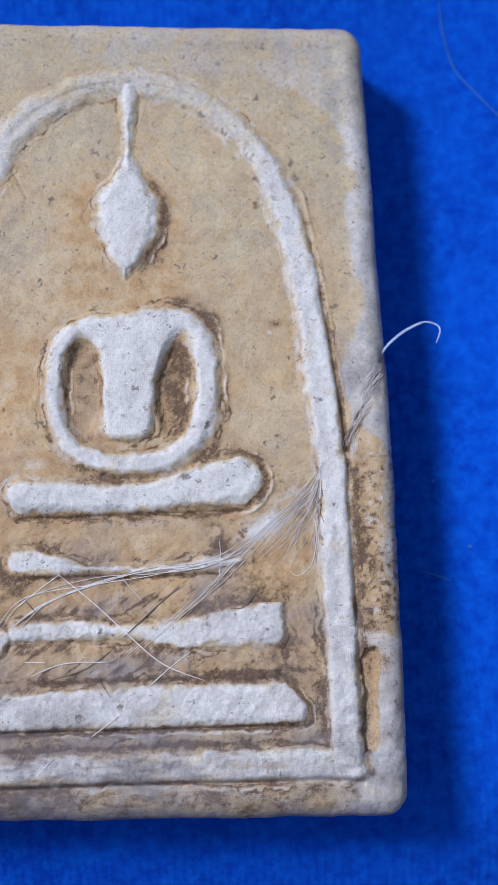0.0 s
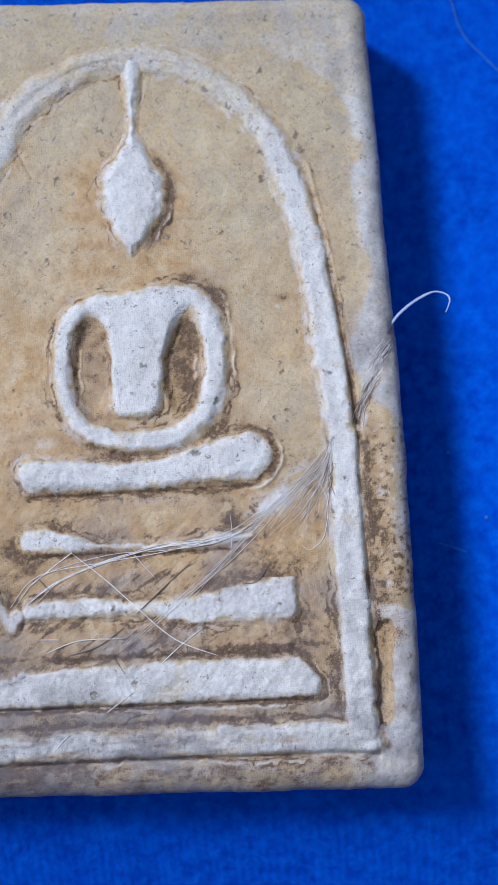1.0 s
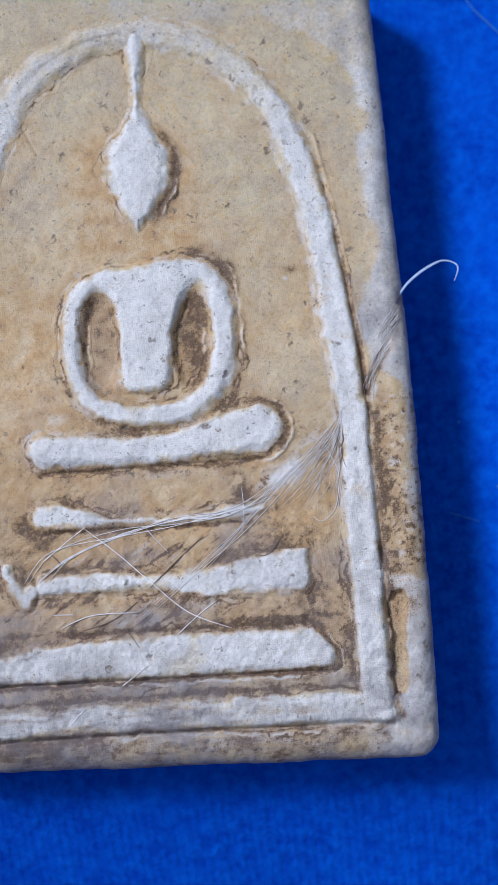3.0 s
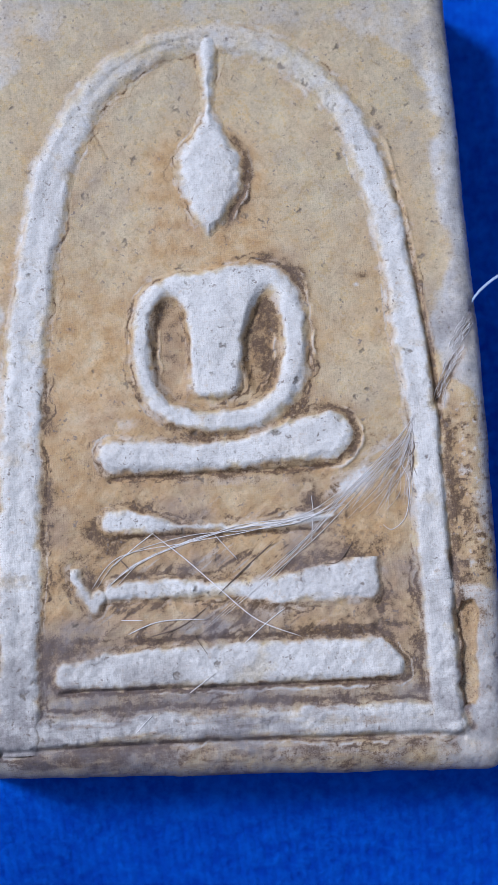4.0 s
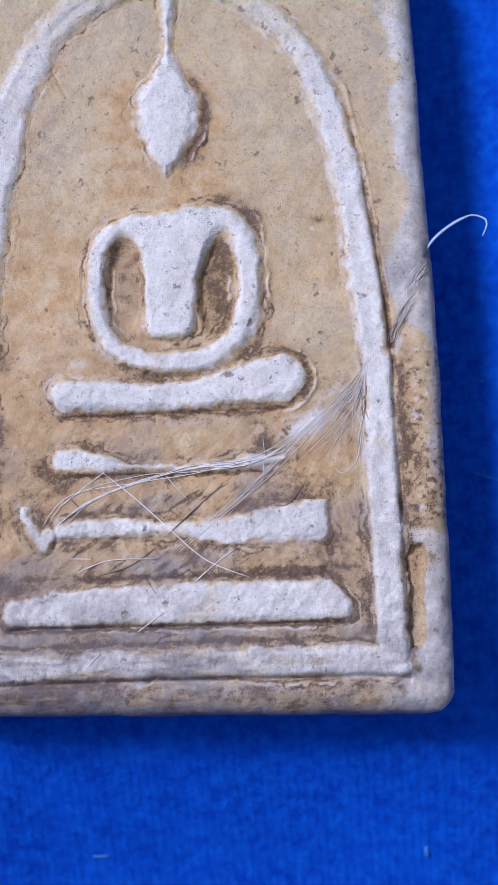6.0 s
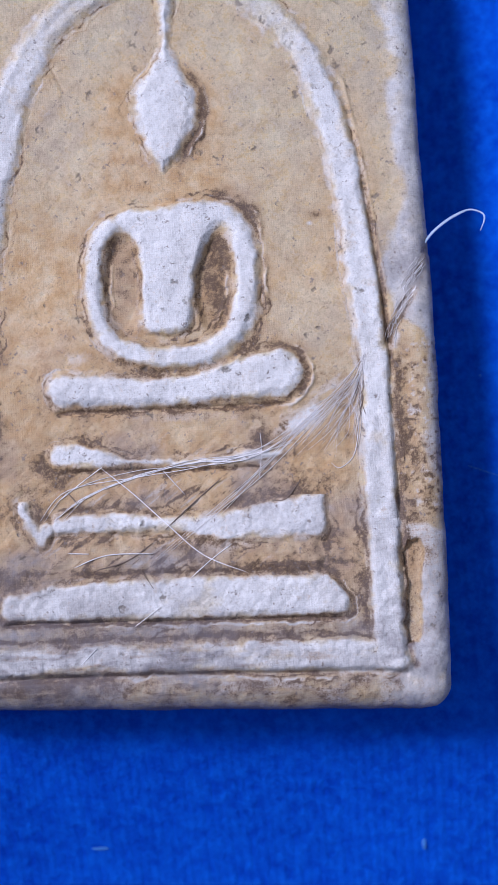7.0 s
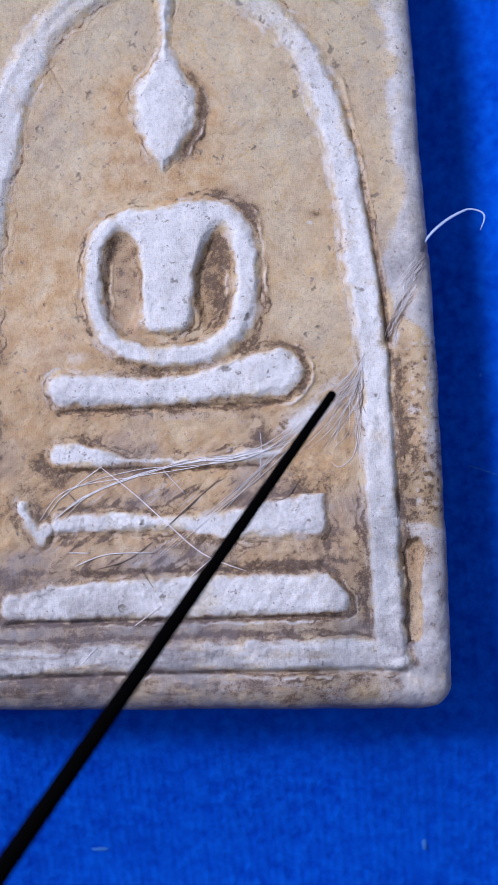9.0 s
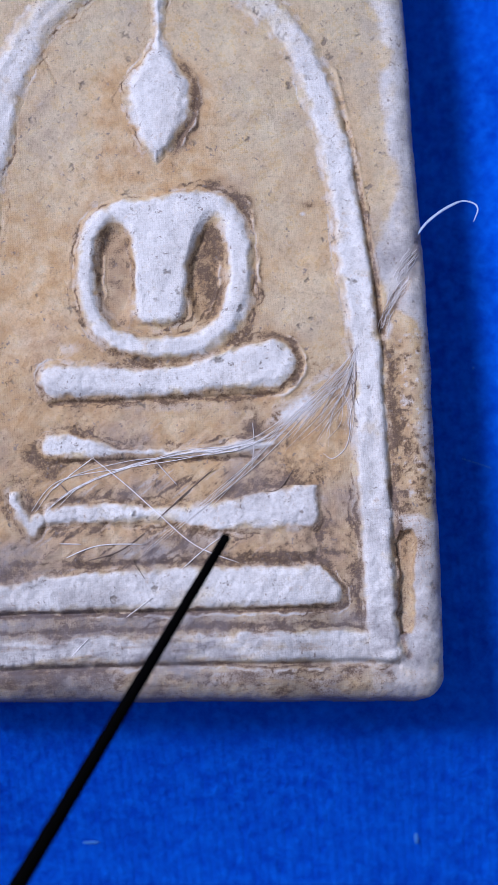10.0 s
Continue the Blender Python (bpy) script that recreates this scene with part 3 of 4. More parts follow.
    # thin raised lips under the lowest tier and under the foot moulding
    tl, ff = tier_low(x, y), frame_foot(x, y)
    under = ease((4.4 - y + 3 * ease((x - 7.6) / 0.3)) / 0.4) * ease((x + 4.5) / 1.5)
    # dark line under the tier paints the shade of its undercut
    grime_shade += 0.7 * np.exp(-((tl - 0.12) / 0.11) ** 2) * ease((4.4 - y + 3 * ease((x - 7.6) / 0.3)) / 0.4)
    lip = np.exp(-((tl - 0.31 - 0.05 * grain(x, y, 0.35, 6)) / 0.055) ** 2) * under * ease(0.75 + 1.4 * blot)
    below = ease((1.6 - y) / 0.3) * ease((8.5 - np.abs(x)) / 1.0)
    # the foot moulding's undercut shade, painted dark likewise
    grime_shade += 0.75 * np.exp(-((ff - 0.10) / 0.12) ** 2) * below * (0.7 + 0.6 * blot)
    lip = np.maximum(lip, np.exp(-((ff - 0.28 - 0.06 * grain(x, y, 0.4, 4)) / 0.06) ** 2) * below * ease((x + 4) / 2) * ease(0.7 + 1.6 * blot))
    pale, grime_shade = np.maximum(pale, lip), grime_shade * (1 - 0.8 * lip)
    mottle = ease(1.1 * rough(x, y, 0.45, 2, 4) + 0.8 * rough(x, y, 0.16, 6, 3) + 0.35)
    grit = ease((x - 10.35) / 0.3) * ease((17.5 - y + n) / 1.5) * ease((y - 7.6 + 0.5 * n) / 0.6)
    grime_shade += grit * (0.30 * mottle + 0.55 * ease(2.4 * rough(x, y, 0.20, 4, 3) - 0.1))
    pale = np.maximum(pale, 0.8 * grit * ease(2.6 * rough(x, y, 0.26, 9, 3) - 0.35))
    grime_shade += 0.30 * mottle * inner * ease((17 - y) / 3) * ease((y - 2.6) / 0.5) * ease((x - 2) / 3)
    # single stains, flakes and smudges; two right of the head paint its shade
    for cx, cy, rx, ry, amount in ((-6.1, 10.7, 0.5, 0.45, 0.8), (-5.4, 9.8, 0.7, 0.4, 0.6), (-8.5, 12.6, 0.5, 0.8, 0.6), (1.35, 27.2, 0.35, 1.3, 0.55), (1.0, 25.9, 0.5, 0.6, 0.4),
                                   (-2.75, 21.2, 0.35, 0.5, 0.8), (2.5, 23.6, 0.7, 0.35, 0.55), (3.9, 22.6, 0.4, 0.5, 0.5), (6.8, 22.4, 0.42, 0.24, 0.75), (6.95, 6.9, 0.25, 0.7, 0.8),
                                   (-9.2, 4.6, 0.5, 1.6, 0.5), (8.85, 3.2, 0.3, 1.2, 0.6), (5.98, 16.05, 0.07, 0.07, 2.0), (7.0, 6.6, 0.14, 0.7, 1.2), (7.6, 6.05, 0.7, 0.10, 1.2), (5.0, 6.0, 1.6, 0.10, 1.1), (1.4, 23.5, 0.5, 0.2, 0.6)):
        grime_shade += amount * np.exp(-((x - cx) / rx) ** 2 - ((y - cy) / ry) ** 2) * (0.65 + 1.1 * rough(x, y, 0.6, 5, 4))
    # soft shade painted brown along the right flank of head, arms and legs
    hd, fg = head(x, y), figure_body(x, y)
    grime_shade += 0.80 * np.exp(-((hd - 0.24) / 0.30) ** 2) * ease((x + 0.2 - 0.2 * (27 - y)) / 0.6) * ease((30.6 - y) / 1.5)
    grime_shade += 0.55 * np.exp(-((fg - 0.28) / 0.24) ** 2) * ease((x - 1.6) / 0.8) * (0.6 + 0.9 * blot)
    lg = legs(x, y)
    grime_shade += 0.5 * np.exp(-((lg - 0.24) / 0.2) ** 2) * ease((x - 3.6) / 1.2) * (0.6 + 0.9 * blot)
    pale = np.maximum(pale, 0.8 * np.exp(-((hd - 0.36 - 0.06 * blot) / 0.06) ** 2) * ease((x - 0.7) / 0.4) * ease((29.3 - y) / 1))
    # wide smoky band in the lower corner
    smoke = np.exp(-((y - 5.6 - 0.25 * (x + 8)) / 0.55) ** 2) * ease((-4.2 - x) / 2.0) + np.exp(-((x + 8.75) / 0.4) ** 2 - ((y - 4.4) / 1.4) ** 2)
    # band below the foot moulding's left end: shade painted dark
    grime_shade += 0.5 * np.exp(-((y - 0.7 - 0.05 * (x + 6)) / 0.42) ** 2) * ease((-2.2 - x) / 2) * ease((x + 9.8) / 1.2) * (0.8 + 0.5 * blot)
    grime_shade += 0.42 * smoke * (0.7 + 0.9 * rough(x, y, 0.7, 8, 4)) * (x > -9.6)
    flake = np.exp(-((x - 6.65) / 0.13) ** 2 - ((y - 21.98) / 0.10) ** 2)
    pale = np.maximum(pale, flake)
    grime_shade -= 0.28 * np.exp(-((x - 3.0) / 3.2) ** 2 - ((y - 10.8) / 2.4) ** 2)
    # uneven brown patina, with soft shading painted brown close round the mouldings
    age = ease(0.45 + 1.5 * rough(x, y, 2.3, 3, 4)) * (0.35 + 0.65 * ease((25 - y) / 8))
    grime_shade += inner * (0.25 + 0.75 * ease((y - 10) / 4)) * (0.17 * age + 0.16 * wide * ease((25 - y) / 2) * (0.7 + 0.9 * rough(x, y, 0.9, 8, 4)))
    rust += inner * 0.20 * age
    # paler rubbed ledge under the middle tier and beside it
    grime_shade -= 0.30 * np.exp(-((x - 4.2) / 2.6) ** 2 - ((y - 6.7) / 0.7) ** 2) + 0.22 * np.exp(-((x - 7.9) / 0.8) ** 2 - ((y - 7.0) / 3.5) ** 2)
    # soft rubbed fringe on the arch's shallow flank
    flank = arch(x + 0.34, y - 0.16)
    pale = np.maximum(pale, 0.75 * ease((0.05 - flank + 0.35 * blot) / 0.55) * (1 - 0.4 * ease((y - 29) / 4)))
    grime_shade = grime_shade * (1 - 0.7 * ease((0.35 - flank) / 0.3) * ease((y - 8) / 2))
    lips = flaked_lips(x, y)
    pale, grime_shade = np.maximum(pale, 0.6 * lips), grime_shade * (1 - 0.7 * lips)
    # frayed white haze along the fan of fibres
    u, v = 0.80 * (x - 8.8) + 0.60 * (y - 15.0), -0.60 * (x - 8.8) + 0.80 * (y - 15.0)
    fan = ease((-u) / 0.8) * ease((u + 6.5) / 3.5) * np.exp(-((v - 0.1) / (0.25 - 0.13 * u)) ** 2)
    haze = fan * ease(0.42 + 1.9 * rough(0.2 * u, v, 0.22, 6, 4))
    pale = np.maximum(pale, np.where(outside, 0, 0.6 * haze))
    grime_shade = grime_shade + np.where(outside, 0, 0.45 * fan * ease(2.2 * rough(0.2 * u, v, 0.3, 1, 4) - 0.2))
    # right and foot rims greyed, lower left too: part soiling, part painted shade
    return {"pale": np.clip(pale, 0, 1), "rust": np.clip(rust * (1 - 0.75 * ease((6 - y) / 2.5)), 0, 1), "grime_shade": np.clip(grime_shade, 0, 0.95), "soil_shade": (1 - 0.85 * inset) * np.clip(soil_with_shade(x, y) + (0.18 + 0.38 * ease((28 - y) / 6)) * margin * outside * (0.7 + 0.8 * rough(x, y, 0.8, 5, 4)) + 0.3 * np.exp(-((x + 2.2) / 0.8) ** 2 - ((y - 19.0) / 2.2) ** 2) + 0.75 * ease((s + 0.42 + 0.25 * n) / 0.4) * np.maximum(ease((x - 9) / 2), ease((1.5 - y) / 1)) + 0.25 * ease((s + 0.6) / 0.5) * ease((14 - y) / 6) + 0.5 * ease((2.6 - y) / 2) * ease((-1 - x) / 8), 0, 1)}


def soil_with_shade(x, y):
    """Grey-mauve soiling over the pedestal, and shade painted grey into both lower corners."""
    n = rough(x, y, 3.0, 10, 4)
    low = np.exp(-((y - 3.0) / 3.2) ** 2) * (0.40 + 0.55 * ease((3 - x) / 9))
    # lower left greyed to paint in the dark shade there
    low = low + 0.45 * ease((3.9 - y) / 0.8) * ease((7 - x) / 8) + 0.6 * ease((1.1 - y) / 0.4) * ease((-2 - x) / 4)
    for cx, cy, rx, ry in ((-1.4, 9.0, 2.2, 0.5), (-0.6, 6.4, 2.4, 0.5), (-6.8, 6.2, 1.6, 0.7), (-6.6, 8.2, 0.4, 0.8)):
        low = low + 0.7 * np.exp(-((x - cx) / rx) ** 2 - ((y - cy - 0.1 * (x - cx)) / ry) ** 2)
    # lower right margin greyed to paint in its dimmer light
    low = low * (1 - 0.45 * ease((x - 10.2) / 0.6)) + 0.55 * ease((x - 9.5) / 1.5) * ease((8 - y) / 5) + 0.38 * ease((x - 9.4) / 0.6) * ease((y - 17) / 3) * ease(0.5 + 1.4 * rough(x, y, 1.0, 4, 4))
    return np.clip(low + 0.5 * n * ease((16 - y) / 6) + 0.25 * ease(n * 1.5), 0, 1)


def part_masks(x, y, sdf, name):
    n = rough(x, y, 1.1, 3, 4)
    edge = -0.24 if name != "pedestal_tier" else -0.24
    n2 = rough(x, y, 0.45, 7, 4)
    pale = ease((-sdf - edge + 0.24 * n + 0.26 * n2) / 0.62)
    if name == "pedestal_tier":
        bare = rough(x, y, 2.6, 6, 3)
        pale = pale * ease(0.9 + 1.6 * bare + 0.5 * (y < 6) + 0.7 * (np.abs(x - 4.6) < 2.3) * (y < 9) + 0.6 * (x < -3.2))
    if name == "foot_moulding":
        pale = pale * ease(0.95 + 1.4 * rough(0.2 * x, y, 0.4, 9, 4))
    if name == "arch_moulding":
        # upper arch duller, and partly darkened in colour for the dim top edge
        pale = pale * (1 - 0.5 * ease((y - 28) / 5)) * ease(1.05 + 0.9 * rough(x, y, 1.5, 2, 4))
    broken = 0.55 + 0.9 * rough(x, y, 1.0, 5, 4)
    grime_shade = 0.62 * np.exp(-((sdf + 0.02) / 0.07) ** 2) * broken
    grime_shade += 0.35 * ease(rough(x, y, 0.5, 8, 4) * 2.2 - 0.7)
    grime_shade += 0.34 * np.exp(-((sdf - 0.04) / 0.13) ** 2) * (0.7 + 1.2 * n2) * ease((24 - y) / 3)
    if name == "foot_moulding":
        grime_shade += 0.5 * ease(2.0 * rough(0.15 * x, y, 0.3, 2, 4) - 0.15)
    rust = (0.22 + 0.35 * n) * (1 - 0.8 * ease((6.5 - y) / 2))
    return {"pale": np.clip(pale, 0, 1), "rust": np.clip(rust, 0, 1), "grime_shade": np.clip(grime_shade, 0, 1), "soil_shade": (0.62 + 0.5 * ease((3 - y) / 1.0) * ease((6 - x) / 9)) * soil_with_shade(x, y) * (0.55 + 0.9 * ease(0.5 + 1.5 * rough(0.3 * x, y, 0.5, 1, 4)))}


def build_tablet():
    tablet = tagged(new("clay_amulet"), "small ochre clay amulet with worn white relief on blue cloth", "amulet")
    x, y = lattice(-13.4, 13.4, -1.6, 38.6, 0.06)
    sheet("slab", x, y, ground(x, y), outline(x, y) < 0.46, slab_masks(x, y), CLAY, tablet, "ochre slab with rubbed white margins, dirtied cracks and painted-in shade")
    boxes = ((-11.2, 11.2, 0.8, 35.8), (-11.0, 11.0, 0.6, 3.0), (-6.5, 6.6, 13.0, 34.8), (-6.4, 6.4, 10.0, 12.2), (-7.2, 7.6, 6.6, 9.2), (-8.5, 8.5, 3.4, 6.0))
    labels = ("round arch moulding, worn white", "level white moulding along the foot", "seated figure in worn white relief", "", "", "")
    for (name, f, high, soft), (x0, x1, y0, y1), label in zip(PARTS, boxes, labels):
        x, y = lattice(x0, x1, y0, y1, 0.05)
        sdf = f(x, y)
        near = sdf < 0.26
        z, masks = np.zeros(x.shape), {}
        z[near] = raised(x[near], y[near], sdf[near], high, soft)
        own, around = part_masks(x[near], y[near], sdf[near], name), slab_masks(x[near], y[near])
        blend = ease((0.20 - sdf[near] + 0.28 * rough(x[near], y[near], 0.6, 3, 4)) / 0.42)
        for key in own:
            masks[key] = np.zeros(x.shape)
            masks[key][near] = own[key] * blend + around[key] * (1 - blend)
        sheet(name, x, y, z, near, masks, CLAY, tablet, label)
    return tablet


# ---- cloth ----
def cloth_height(x, y):
    """The cloth dips below the foot of the tablet and swells beside it."""
    z = -0.12 + 0.10 * rough(x, y, 9, 2, 3) + 0.08 * rough(x, y, 1.3, 5, 4) * (0.4 + 0.6 * ease((x - 11) / 6))
    z = z - 6.0 * np.tanh(0.58 * np.logaddexp(0, (-1.4 - y) * 1.2) / 1.2 / 6.0)
    z = z + 3.4 * np.tanh(0.34 * np.logaddexp(0, (x - 15.5) * 1.2) / 1.2 / 3.4) * ease((y + 2) / 20)
    far = np.maximum(np.hypot(x - 3, y - 15) - 40, 0)
    z = z + 0.02 * far * grain(x, y, 38, 1)
    return z


def build_cloth():
    def ticks(lo, hi, a, b):
        fine = np.arange(lo, hi, 0.22)
        return np.concatenate([-np.geomspace(-a, -lo + 0.5, 26) if a < 0 else [], fine, np.geomspace(hi + 0.3, b, 26)])
    x, y = np.meshgrid(ticks(-16, 24, -160, 160), ticks(-14, 44, -180, 200), indexing="ij")
    z = cloth_height(x, y)
    ob = sheet("blue_cloth", x, y, z, np.ones(x.shape, bool), {}, CLOTH)
    return tagged(ob, "bright blue brushed cloth laid flat under the amulet", "cloth", kind="structure")


# ---- fibres ----
def tube(name, points, radius, mat, parent=None, sides=6):
    """A thin round strand through points in millimetres, fine at both ends."""
    p = np.array(points, float)
    verts, faces = [], []
    for n, c in enumerate(p):
        d = p[min(n + 1, len(p) - 1)] - p[max(n - 1, 0)]
        d = d / max(np.linalg.norm(d), 1e-9)
        u = np.cross(d, (0.2, 0.1, 1.0))
        u /= np.linalg.norm(u)
        w = np.cross(d, u)
        t = n / (len(p) - 1)
        r = radius * (0.35 + 0.65 * min(1, 6 * t, 6 * (1 - t)))
        for k in range(sides):
            a = 2 * math.pi * k / sides
            verts.append((c + r * (math.cos(a) * u + math.sin(a) * w)) * 0.001)
    for n in range(len(p) - 1):
        for k in range(sides):
            a, b = n * sides + k, n * sides + (k + 1) % sides
            faces.append((a, b, b + sides, a + sides))
    faces += [tuple(range(sides))[::-1], tuple(range(len(verts) - sides, len(verts)))]
    me = bpy.data.meshes.new(name)
    me.from_pydata([tuple(v) for v in verts], [], faces)
    for f in me.polygons:
        f.use_smooth = True
    me.materials.append(mat)
    ob = new(name, me)
    ob.parent = parent
    return ob


def laid(points, lift=0.03, arc=0.0, steps=7):
    """Drapes a run of (x, y) over the tablet, bridging small hollows."""
    line = spline(points, steps)
    z = surface(line[:, 0], line[:, 1])
    z = np.maximum(z, 0.5 * (np.roll(z, 2) + np.roll(z, -2)) if len(z) > 6 else z)
    t = np.linspace(0, 1, len(line))
    return np.column_stack([line, z + lift + arc * np.sin(math.pi * t)])


def build_tuft():
    tuft = tagged(new("fibre_tuft"), "tuft of fine pale fibres stuck across the amulet's pedestal", "fibres")
    rng = random.Random(4)
    for n in range(46):
        a, u = rng.random() ** 1.1, rng.random()
        start = (9.08 - 0.35 * u + rng.uniform(-0.06, 0.06), 15.85 - 1.5 * u)
        waist = (8.05 + 0.75 * a + rng.uniform(-0.25, 0.2), 14.0 - 0.5 * a + rng.uniform(-0.3, 0.3))
        reach = rng.uniform(0.45, 1.0)
        end = (4.6 + 3.8 * a + rng.uniform(-0.7, 0.7), 11.7 - 1.2 * a + rng.uniform(-0.8, 0.6))
        end = (waist[0] + reach * (end[0] - waist[0]), waist[1] + reach * (end[1] - waist[1]))
        mid = (0.5 * (waist[0] + end[0]) + rng.uniform(-0.3, 0.3), 0.5 * (waist[1] + end[1]) + rng.uniform(-0.35, 0.35))
        tube("strand", laid([start, waist, mid, end], 0.004 + 0.02 * rng.random()), rng.uniform(0.004, 0.009), FIBRE if n % 9 else DARK_FIBRE, tuft, 5)
    for n in range(3):  # bright threads down from the root
        o = rng.uniform(-0.25, 0.25)
        tube("strand", laid([(9.05, 15.7 + 0.4 * o), (8.2 + 0.5 * o, 14.5), (7.07 + o, 13.27), (5.2 + o, 11.5), (3.32 + o, 9.53), (1.6 + 3 * o, 7.9)], 0.02), rng.uniform(0.008, 0.013), FIBRE, tuft)
    for n in range(9):  # dark knot at the root
        x0, y0 = 8.85 + rng.uniform(-0.25, 0.2), 13.5 + rng.uniform(-0.5, 0.6)
        tube("strand", laid([(x0, y0 + 0.4), (x0 + rng.uniform(-0.2, 0.2), y0), (x0 + rng.uniform(-0.25, 0.25), y0 - rng.uniform(0.2, 0.6))], 0.015), rng.uniform(0.012, 0.024), DARK_FIBRE, tuft, 5)
    for n in range(6):  # long run along the top tier
        o = rng.uniform(-0.22, 0.22)
        tube("strand", laid([(5.6, 12.0 + 2 * o), (3.4 + rng.uniform(-0.6, 0.6), 10.95 + rng.uniform(-0.2, 0.2)), (0.9, 10.7 + o), (-1.7, 10.35 + rng.uniform(-0.25, 0.25)), (-4.3 + 3 * o, 9.25 + rng.uniform(-0.4, 0.4)), (-5.6 + 3 * o, 8.2)], 0.02), rng.uniform(0.009, 0.020), FIBRE, tuft)
    for n in range(3):  # long run across the middle tier
        o = rng.uniform(-0.14, 0.14)
        tube("strand", laid([(8.5, 14.6), (4.9 + o, 11.0 - rng.uniform(-0.3, 0.3)), (2.2 + 2 * o, 8.6 - o), (-0.2 + 6 * o, 6.7 + 3 * o)], 0.02), rng.uniform(0.008, 0.017), FIBRE, tuft)
    return tuft


def build_loose_fibres():
    runs = (
        ([(-3.35, 10.6), (-1.9, 9.4), (-0.45, 8.05), (1.3, 6.5), (3.3, 5.65)], 0.040),
        ([(2.6, 6.95), (1.7, 6.3), (0.7, 5.45)], 0.034),
        ([(8.05, 13.9), (8.35, 13.3), (8.62, 12.6), (8.55, 11.6), (8.3, 10.8), (7.7, 10.35), (7.3, 10.6)], 0.030),
        ([(-0.55, 10.5), (0.5, 9.3)], 0.038),
        ([(-4.6, 6.05), (-3.1, 6.58), (-1.0, 6.6)], 0.044),
        ([(-0.7, 4.15), (-1.9, 3.3)], 0.040),
        ([(-4.9, 6.7), (-3.9, 6.66)], 0.036),
        ([(-5.2, 9.2), (-4.2, 10.0), (-3.3, 10.65)], 0.034),
        ([(4.05, 12.1), (4.1, 11.2), (3.95, 9.9)], 0.026),
        ([(-3.6, 2.4), (-4.4, 1.6)], 0.030),
    )
    for points, radius in runs:
        ob = tube("fibre", laid(points, 0.4 * radius), 0.62 * radius, FIBRE)
        tagged(ob, "single pale fibre lying across the clay relief", "fibre", group="loose fibres")
    dark = (([(5.9, 9.9), (5.2, 9.0), (4.6, 8.9)], 0.04), ([(2.2, 10.0), (0.9, 8.9), (-0.4, 7.7)], 0.05),
            ([(-1.0, 7.1), (-2.2, 6.3), (-3.6, 5.9)], 0.05), ([(-5.0, 9.6), (-4.2, 8.7)], 0.05), ([(-1.6, 5.9), (-1.0, 5.0)], 0.03))
    for points, radius in dark:
        ob = tube("fibre", laid(points, radius * 0.1), 0.6 * radius, DARK_FIBRE)
        tagged(ob, "dark brown fibre pressed into the clay", "fibre", group="dark fibres")
    # strands bound over the edge
    rng = random.Random(9)
    edge = tagged(new("fibre_bundle"), "frayed bundle of pale fibres wrapped over the amulet's edge", "fibres")
    spine = spline([(10.2, 16.1), (10.62, 17.3), (10.97, 18.3), (11.36, 19.2), (11.75, 20.1)], 10)
    for n in range(84):
        lock = rng.randrange(5)
        first = min(len(spine) - 9, 1 + 7 * lock + rng.randrange(6))
        run = spine[first:first + rng.randrange(6, 13):2]
        o, wave = (0.10 * (lock % 3 - 1) + rng.gauss(0, 0.11)), rng.uniform(0, 6)
        curl = 0.05 + 0.05 * rng.random()
        path = [(x + o + 0.10 * k * (0.4 - 0.3 * (lock % 2)) + curl * math.sin(wave + 1.5 * k), y - 0.6 * o + curl * math.cos(wave + 1.1 * k)) for k, (x, y) in enumerate(run)]
        tube("strand", laid(path, 0.004 + 0.035 * rng.random(), steps=5), rng.uniform(0.006, 0.015), FIBRE if n % 5 else DARK_FIBRE, edge, 5)
    # hair that hooks out over the cloth
    hook = spline([(12.0, 20.9), (12.5, 21.5), (13.3, 22.1), (14.15, 22.45), (14.75, 22.3), (14.9, 21.95), (14.65, 21.35)], 7)
    z = np.linspace(4.2, 4.9, len(hook))
    hair = tagged(new("hair"), "pale blue-white hair hooking out from the amulet's edge over blue cloth", "hair")
    tube("strand", np.column_stack([hook, z]), 0.042, HAIR, hair)
    twin = hook[:len(hook) // 2]
    tube("strand", np.column_stack([twin + (0.03, -0.045), z[:len(twin)] + 0.02]), 0.030, HAIR, hair)


def on_cloth(points, lift=0.05, steps=8):
    line = spline(points, steps)
    z = cloth_height(line[:, 0], line[:, 1])
    z = np.maximum(z, 0.5 * (np.roll(z, 1) + np.roll(z, -1)))
    z[0], z[-1] = z[1], z[-2]
    return np.column_stack([line, z + lift])


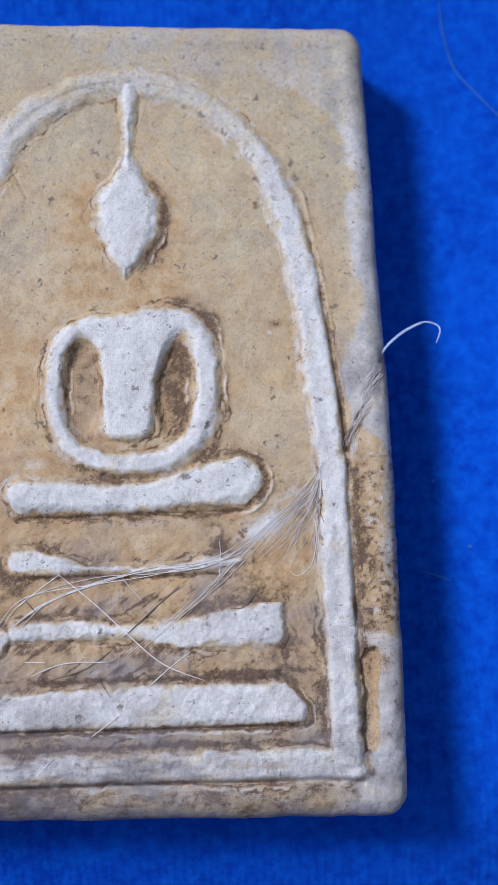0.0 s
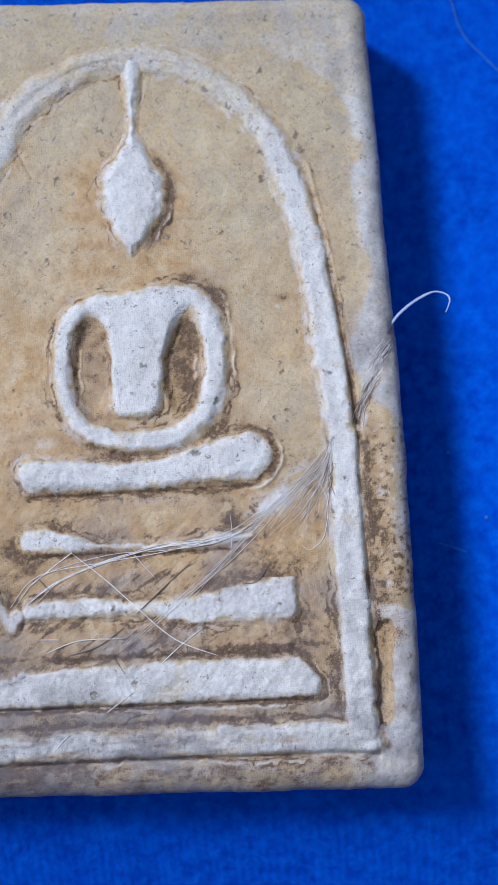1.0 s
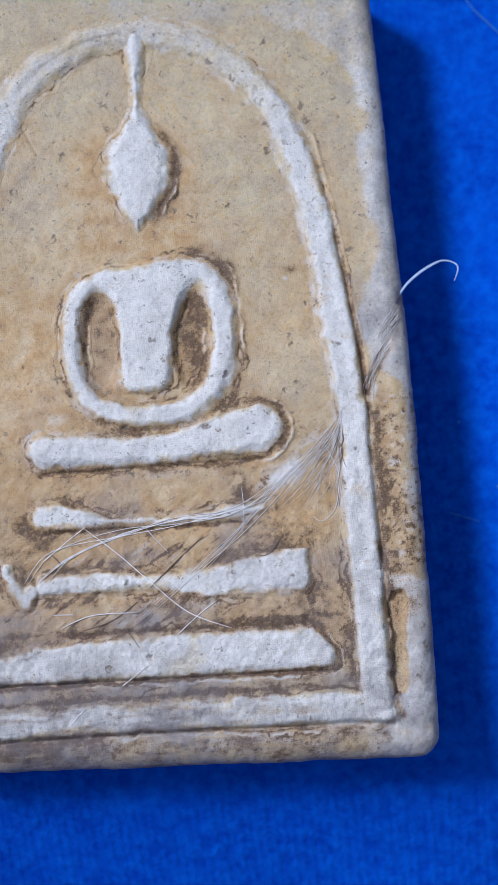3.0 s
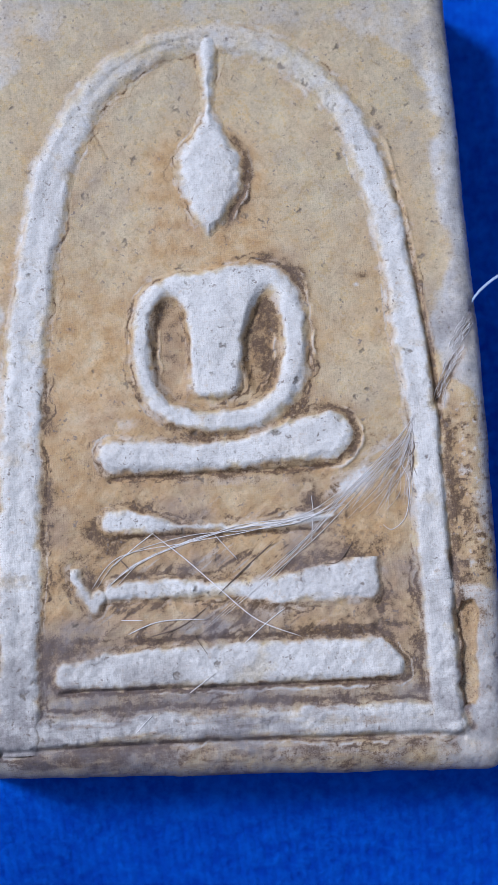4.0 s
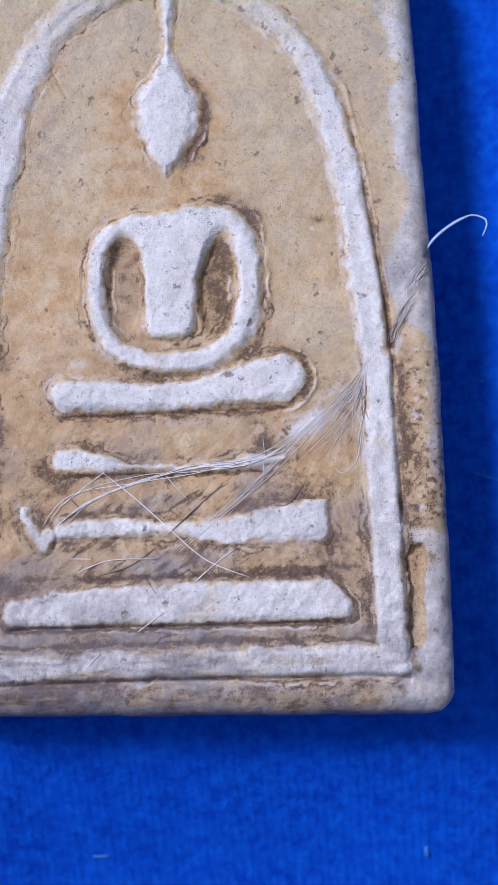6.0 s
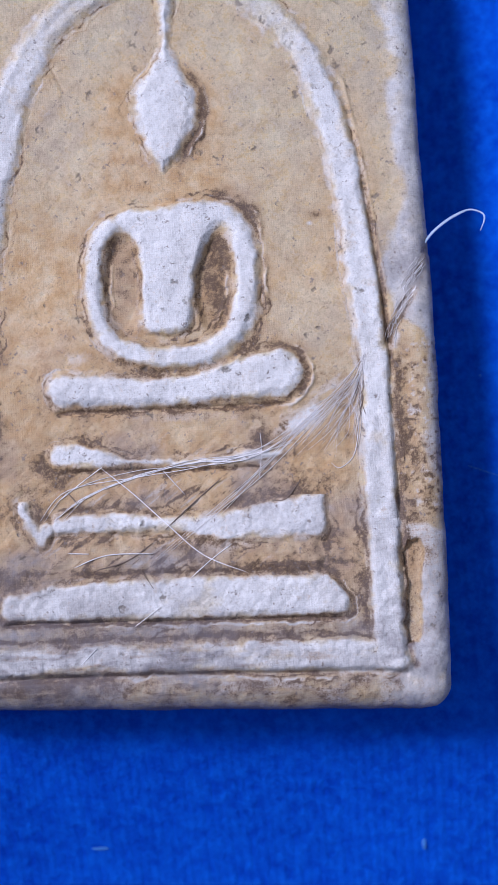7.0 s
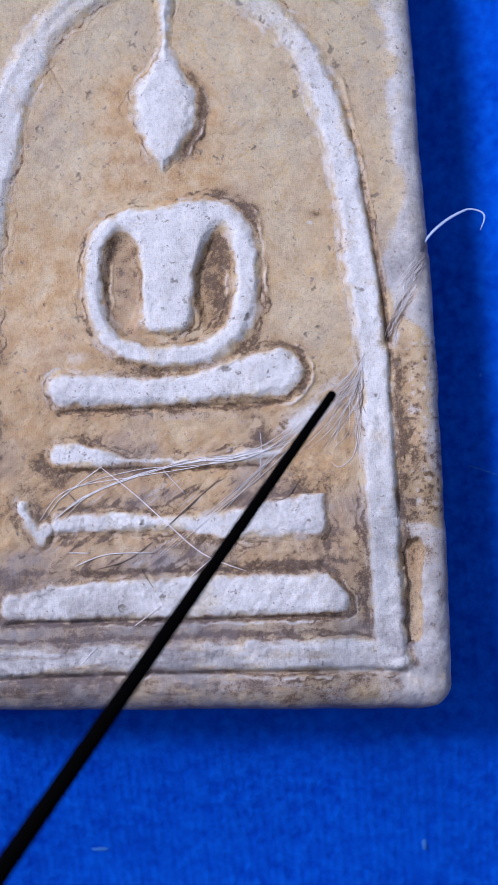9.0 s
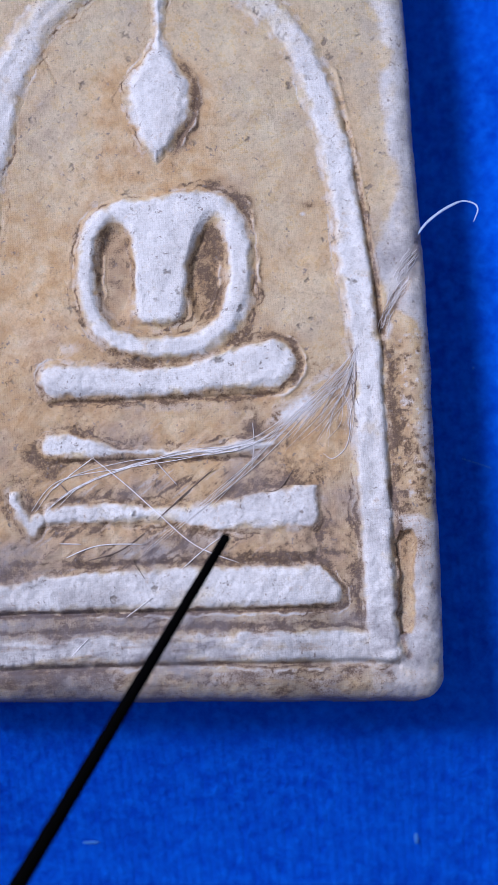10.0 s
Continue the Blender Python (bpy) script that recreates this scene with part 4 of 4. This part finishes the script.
def build_lint():
    tagged(tube("thread", on_cloth([(16.7, 41.5), (16.8, 39.6), (17.3, 37.4), (18.4, 35.7), (19.8, 34.0), (21.4, 32.6)], 0.12), 0.042, LINT), "long pale thread lying on the blue cloth", "thread")
    tagged(tube("thread", on_cloth([(14.5, 10.65), (15.2, 10.4), (16.0, 10.1)], 0.08), 0.022, LINT), "short pale thread lying on the blue cloth", "thread")
    for x, y, r, wide, tall in ((17.0, 11.8, 0.10, 1.0, 1.0), (-4.6, -8.3, 0.09, 5.0, 1.0), (12.1, -8.5, 0.13, 1.0, 2.4), (15.3, 15.2, 0.06, 1.0, 1.0)):
        bm = bmesh.new()
        bmesh.ops.create_icosphere(bm, subdivisions=2, radius=r * 0.001)
        for v in bm.verts:
            v.co *= 1 + 0.35 * noise.noise(v.co * 9000)
            v.co = (v.co.x * wide, v.co.y * tall, v.co.z * 0.5)
        me = bpy.data.meshes.new("lint_speck")
        bm.to_mesh(me), bm.free()
        me.materials.append(LINT)
        ob = new("lint_speck", me)
        ob.location = (x * 0.001, y * 0.001, float(cloth_height(np.array([x]), np.array([y]))[0]) * 0.001 + 0.00005)
        tagged(ob, "tiny pale speck of lint on the blue cloth", "lint", group="lint specks")


# ---- pointer ----
def build_pointer():
    """A slim tapered rod; its rounded tip is the origin and the rod runs along its own y."""
    rod = tagged(new("pointer_stick"), "slim matt black tapered pointing stick with a rounded tip", "pointer")
    rings = [(0.0, 0.06), (0.012, 0.14), (0.045, 0.175), (0.10, 0.19), (0.22, 0.195)] + [(s, 0.194 + 0.0085 * s) for s in np.linspace(0.6, 90, 40)]
    for name, run in (("tip", rings[:6]), ("shaft", rings[5:])):
        verts, faces, sides = [], [], 28
        for s, r in run:
            for k in range(sides):
                a = 2 * math.pi * k / sides
                verts.append((r * math.cos(a) * 0.001, s * 0.001, r * math.sin(a) * 0.001))
        for n in range(len(run) - 1):
            for k in range(sides):
                a, b = n * sides + k, n * sides + (k + 1) % sides
                faces.append((a, a + sides, b + sides, b))
        faces += [tuple(range(sides)), tuple(range(len(verts) - sides, len(verts)))[::-1]]
        me = bpy.data.meshes.new(name)
        me.from_pydata(verts, [], faces)
        for f in me.polygons:
            f.use_smooth = True
        me.materials.append(BLACK)
        new(name, me).parent = rod
    return rod


build_cloth()
build_tablet()
build_tuft()
build_loose_fibres()
build_lint()
pointer = build_pointer()


def motions():
    walk(pointer, [
        (0, pose(0.017232, -0.033191, 0.0095, 10, 0, 146.00)),
        (7.5, pose(0.017079, -0.033022, 0.0095, 10, 0, 146.00)),
        (7.7, pose(0.013616, -0.008626, 0.0095, 10, 0, 146.50)),
        (7.8, pose(0.011521, 0.000758, 0.0095, 10, 0, 147.62)),
        (7.9, pose(0.010341, 0.008065, 0.0095, 10, 0, 146.42)),
        (8, pose(0.009534, 0.012089, 0.0095, 10, 0, 145.74)),
        (8.1, pose(0.008783, 0.013519, 0.0095, 10, 0, 145.37)),
        (8.2, pose(0.008270, 0.014268, 0.0095, 10, 0, 145.20)),
        (8.3, pose(0.008094, 0.014279, 0.0095, 10, 0, 145.45)),
        (8.4, pose(0.008629, 0.013274, 0.0095, 10, 0, 144.68)),
        (8.5, pose(0.008787, 0.013204, 0.0095, 10, 0, 144.41)),
        (8.6, pose(0.008389, 0.013474, 0.0095, 10, 0, 144.36)),
        (8.7, pose(0.008128, 0.013497, 0.0095, 10, 0, 144.38)),
        (8.8, pose(0.007797, 0.013644, 0.0095, 10, 0, 144.46)),
        (8.9, pose(0.007439, 0.013646, 0.0095, 10, 0, 144.09)),
        (9, pose(0.007136, 0.013137, 0.0095, 10, 0, 143.98)),
        (9.1, pose(0.007049, 0.012544, 0.0095, 10, 0, 144.84)),
        (9.2, pose(0.006664, 0.011669, 0.0095, 10, 0, 144.96)),
        (9.3, pose(0.006118, 0.010945, 0.0095, 10, 0, 145.37)),
        (9.4, pose(0.005146, 0.010282, 0.0095, 10, 0, 145.78)),
        (9.5, pose(0.004060, 0.009740, 0.0095, 10, 0, 145.19)),
        (9.6, pose(0.003105, 0.009219, 0.0095, 10, 0, 146.55)),
        (9.7, pose(0.002291, 0.008457, 0.0095, 10, 0, 146.91)),
        (9.8, pose(0.001266, 0.007606, 0.0095, 10, 0, 147.23)),
        (9.9, pose(0.000842, 0.006934, 0.0095, 10, 0, 147.46)),
        (10, pose(0.002795, 0.006776, 0.0095, 10, 0, 148.07)),
    ])


motions()
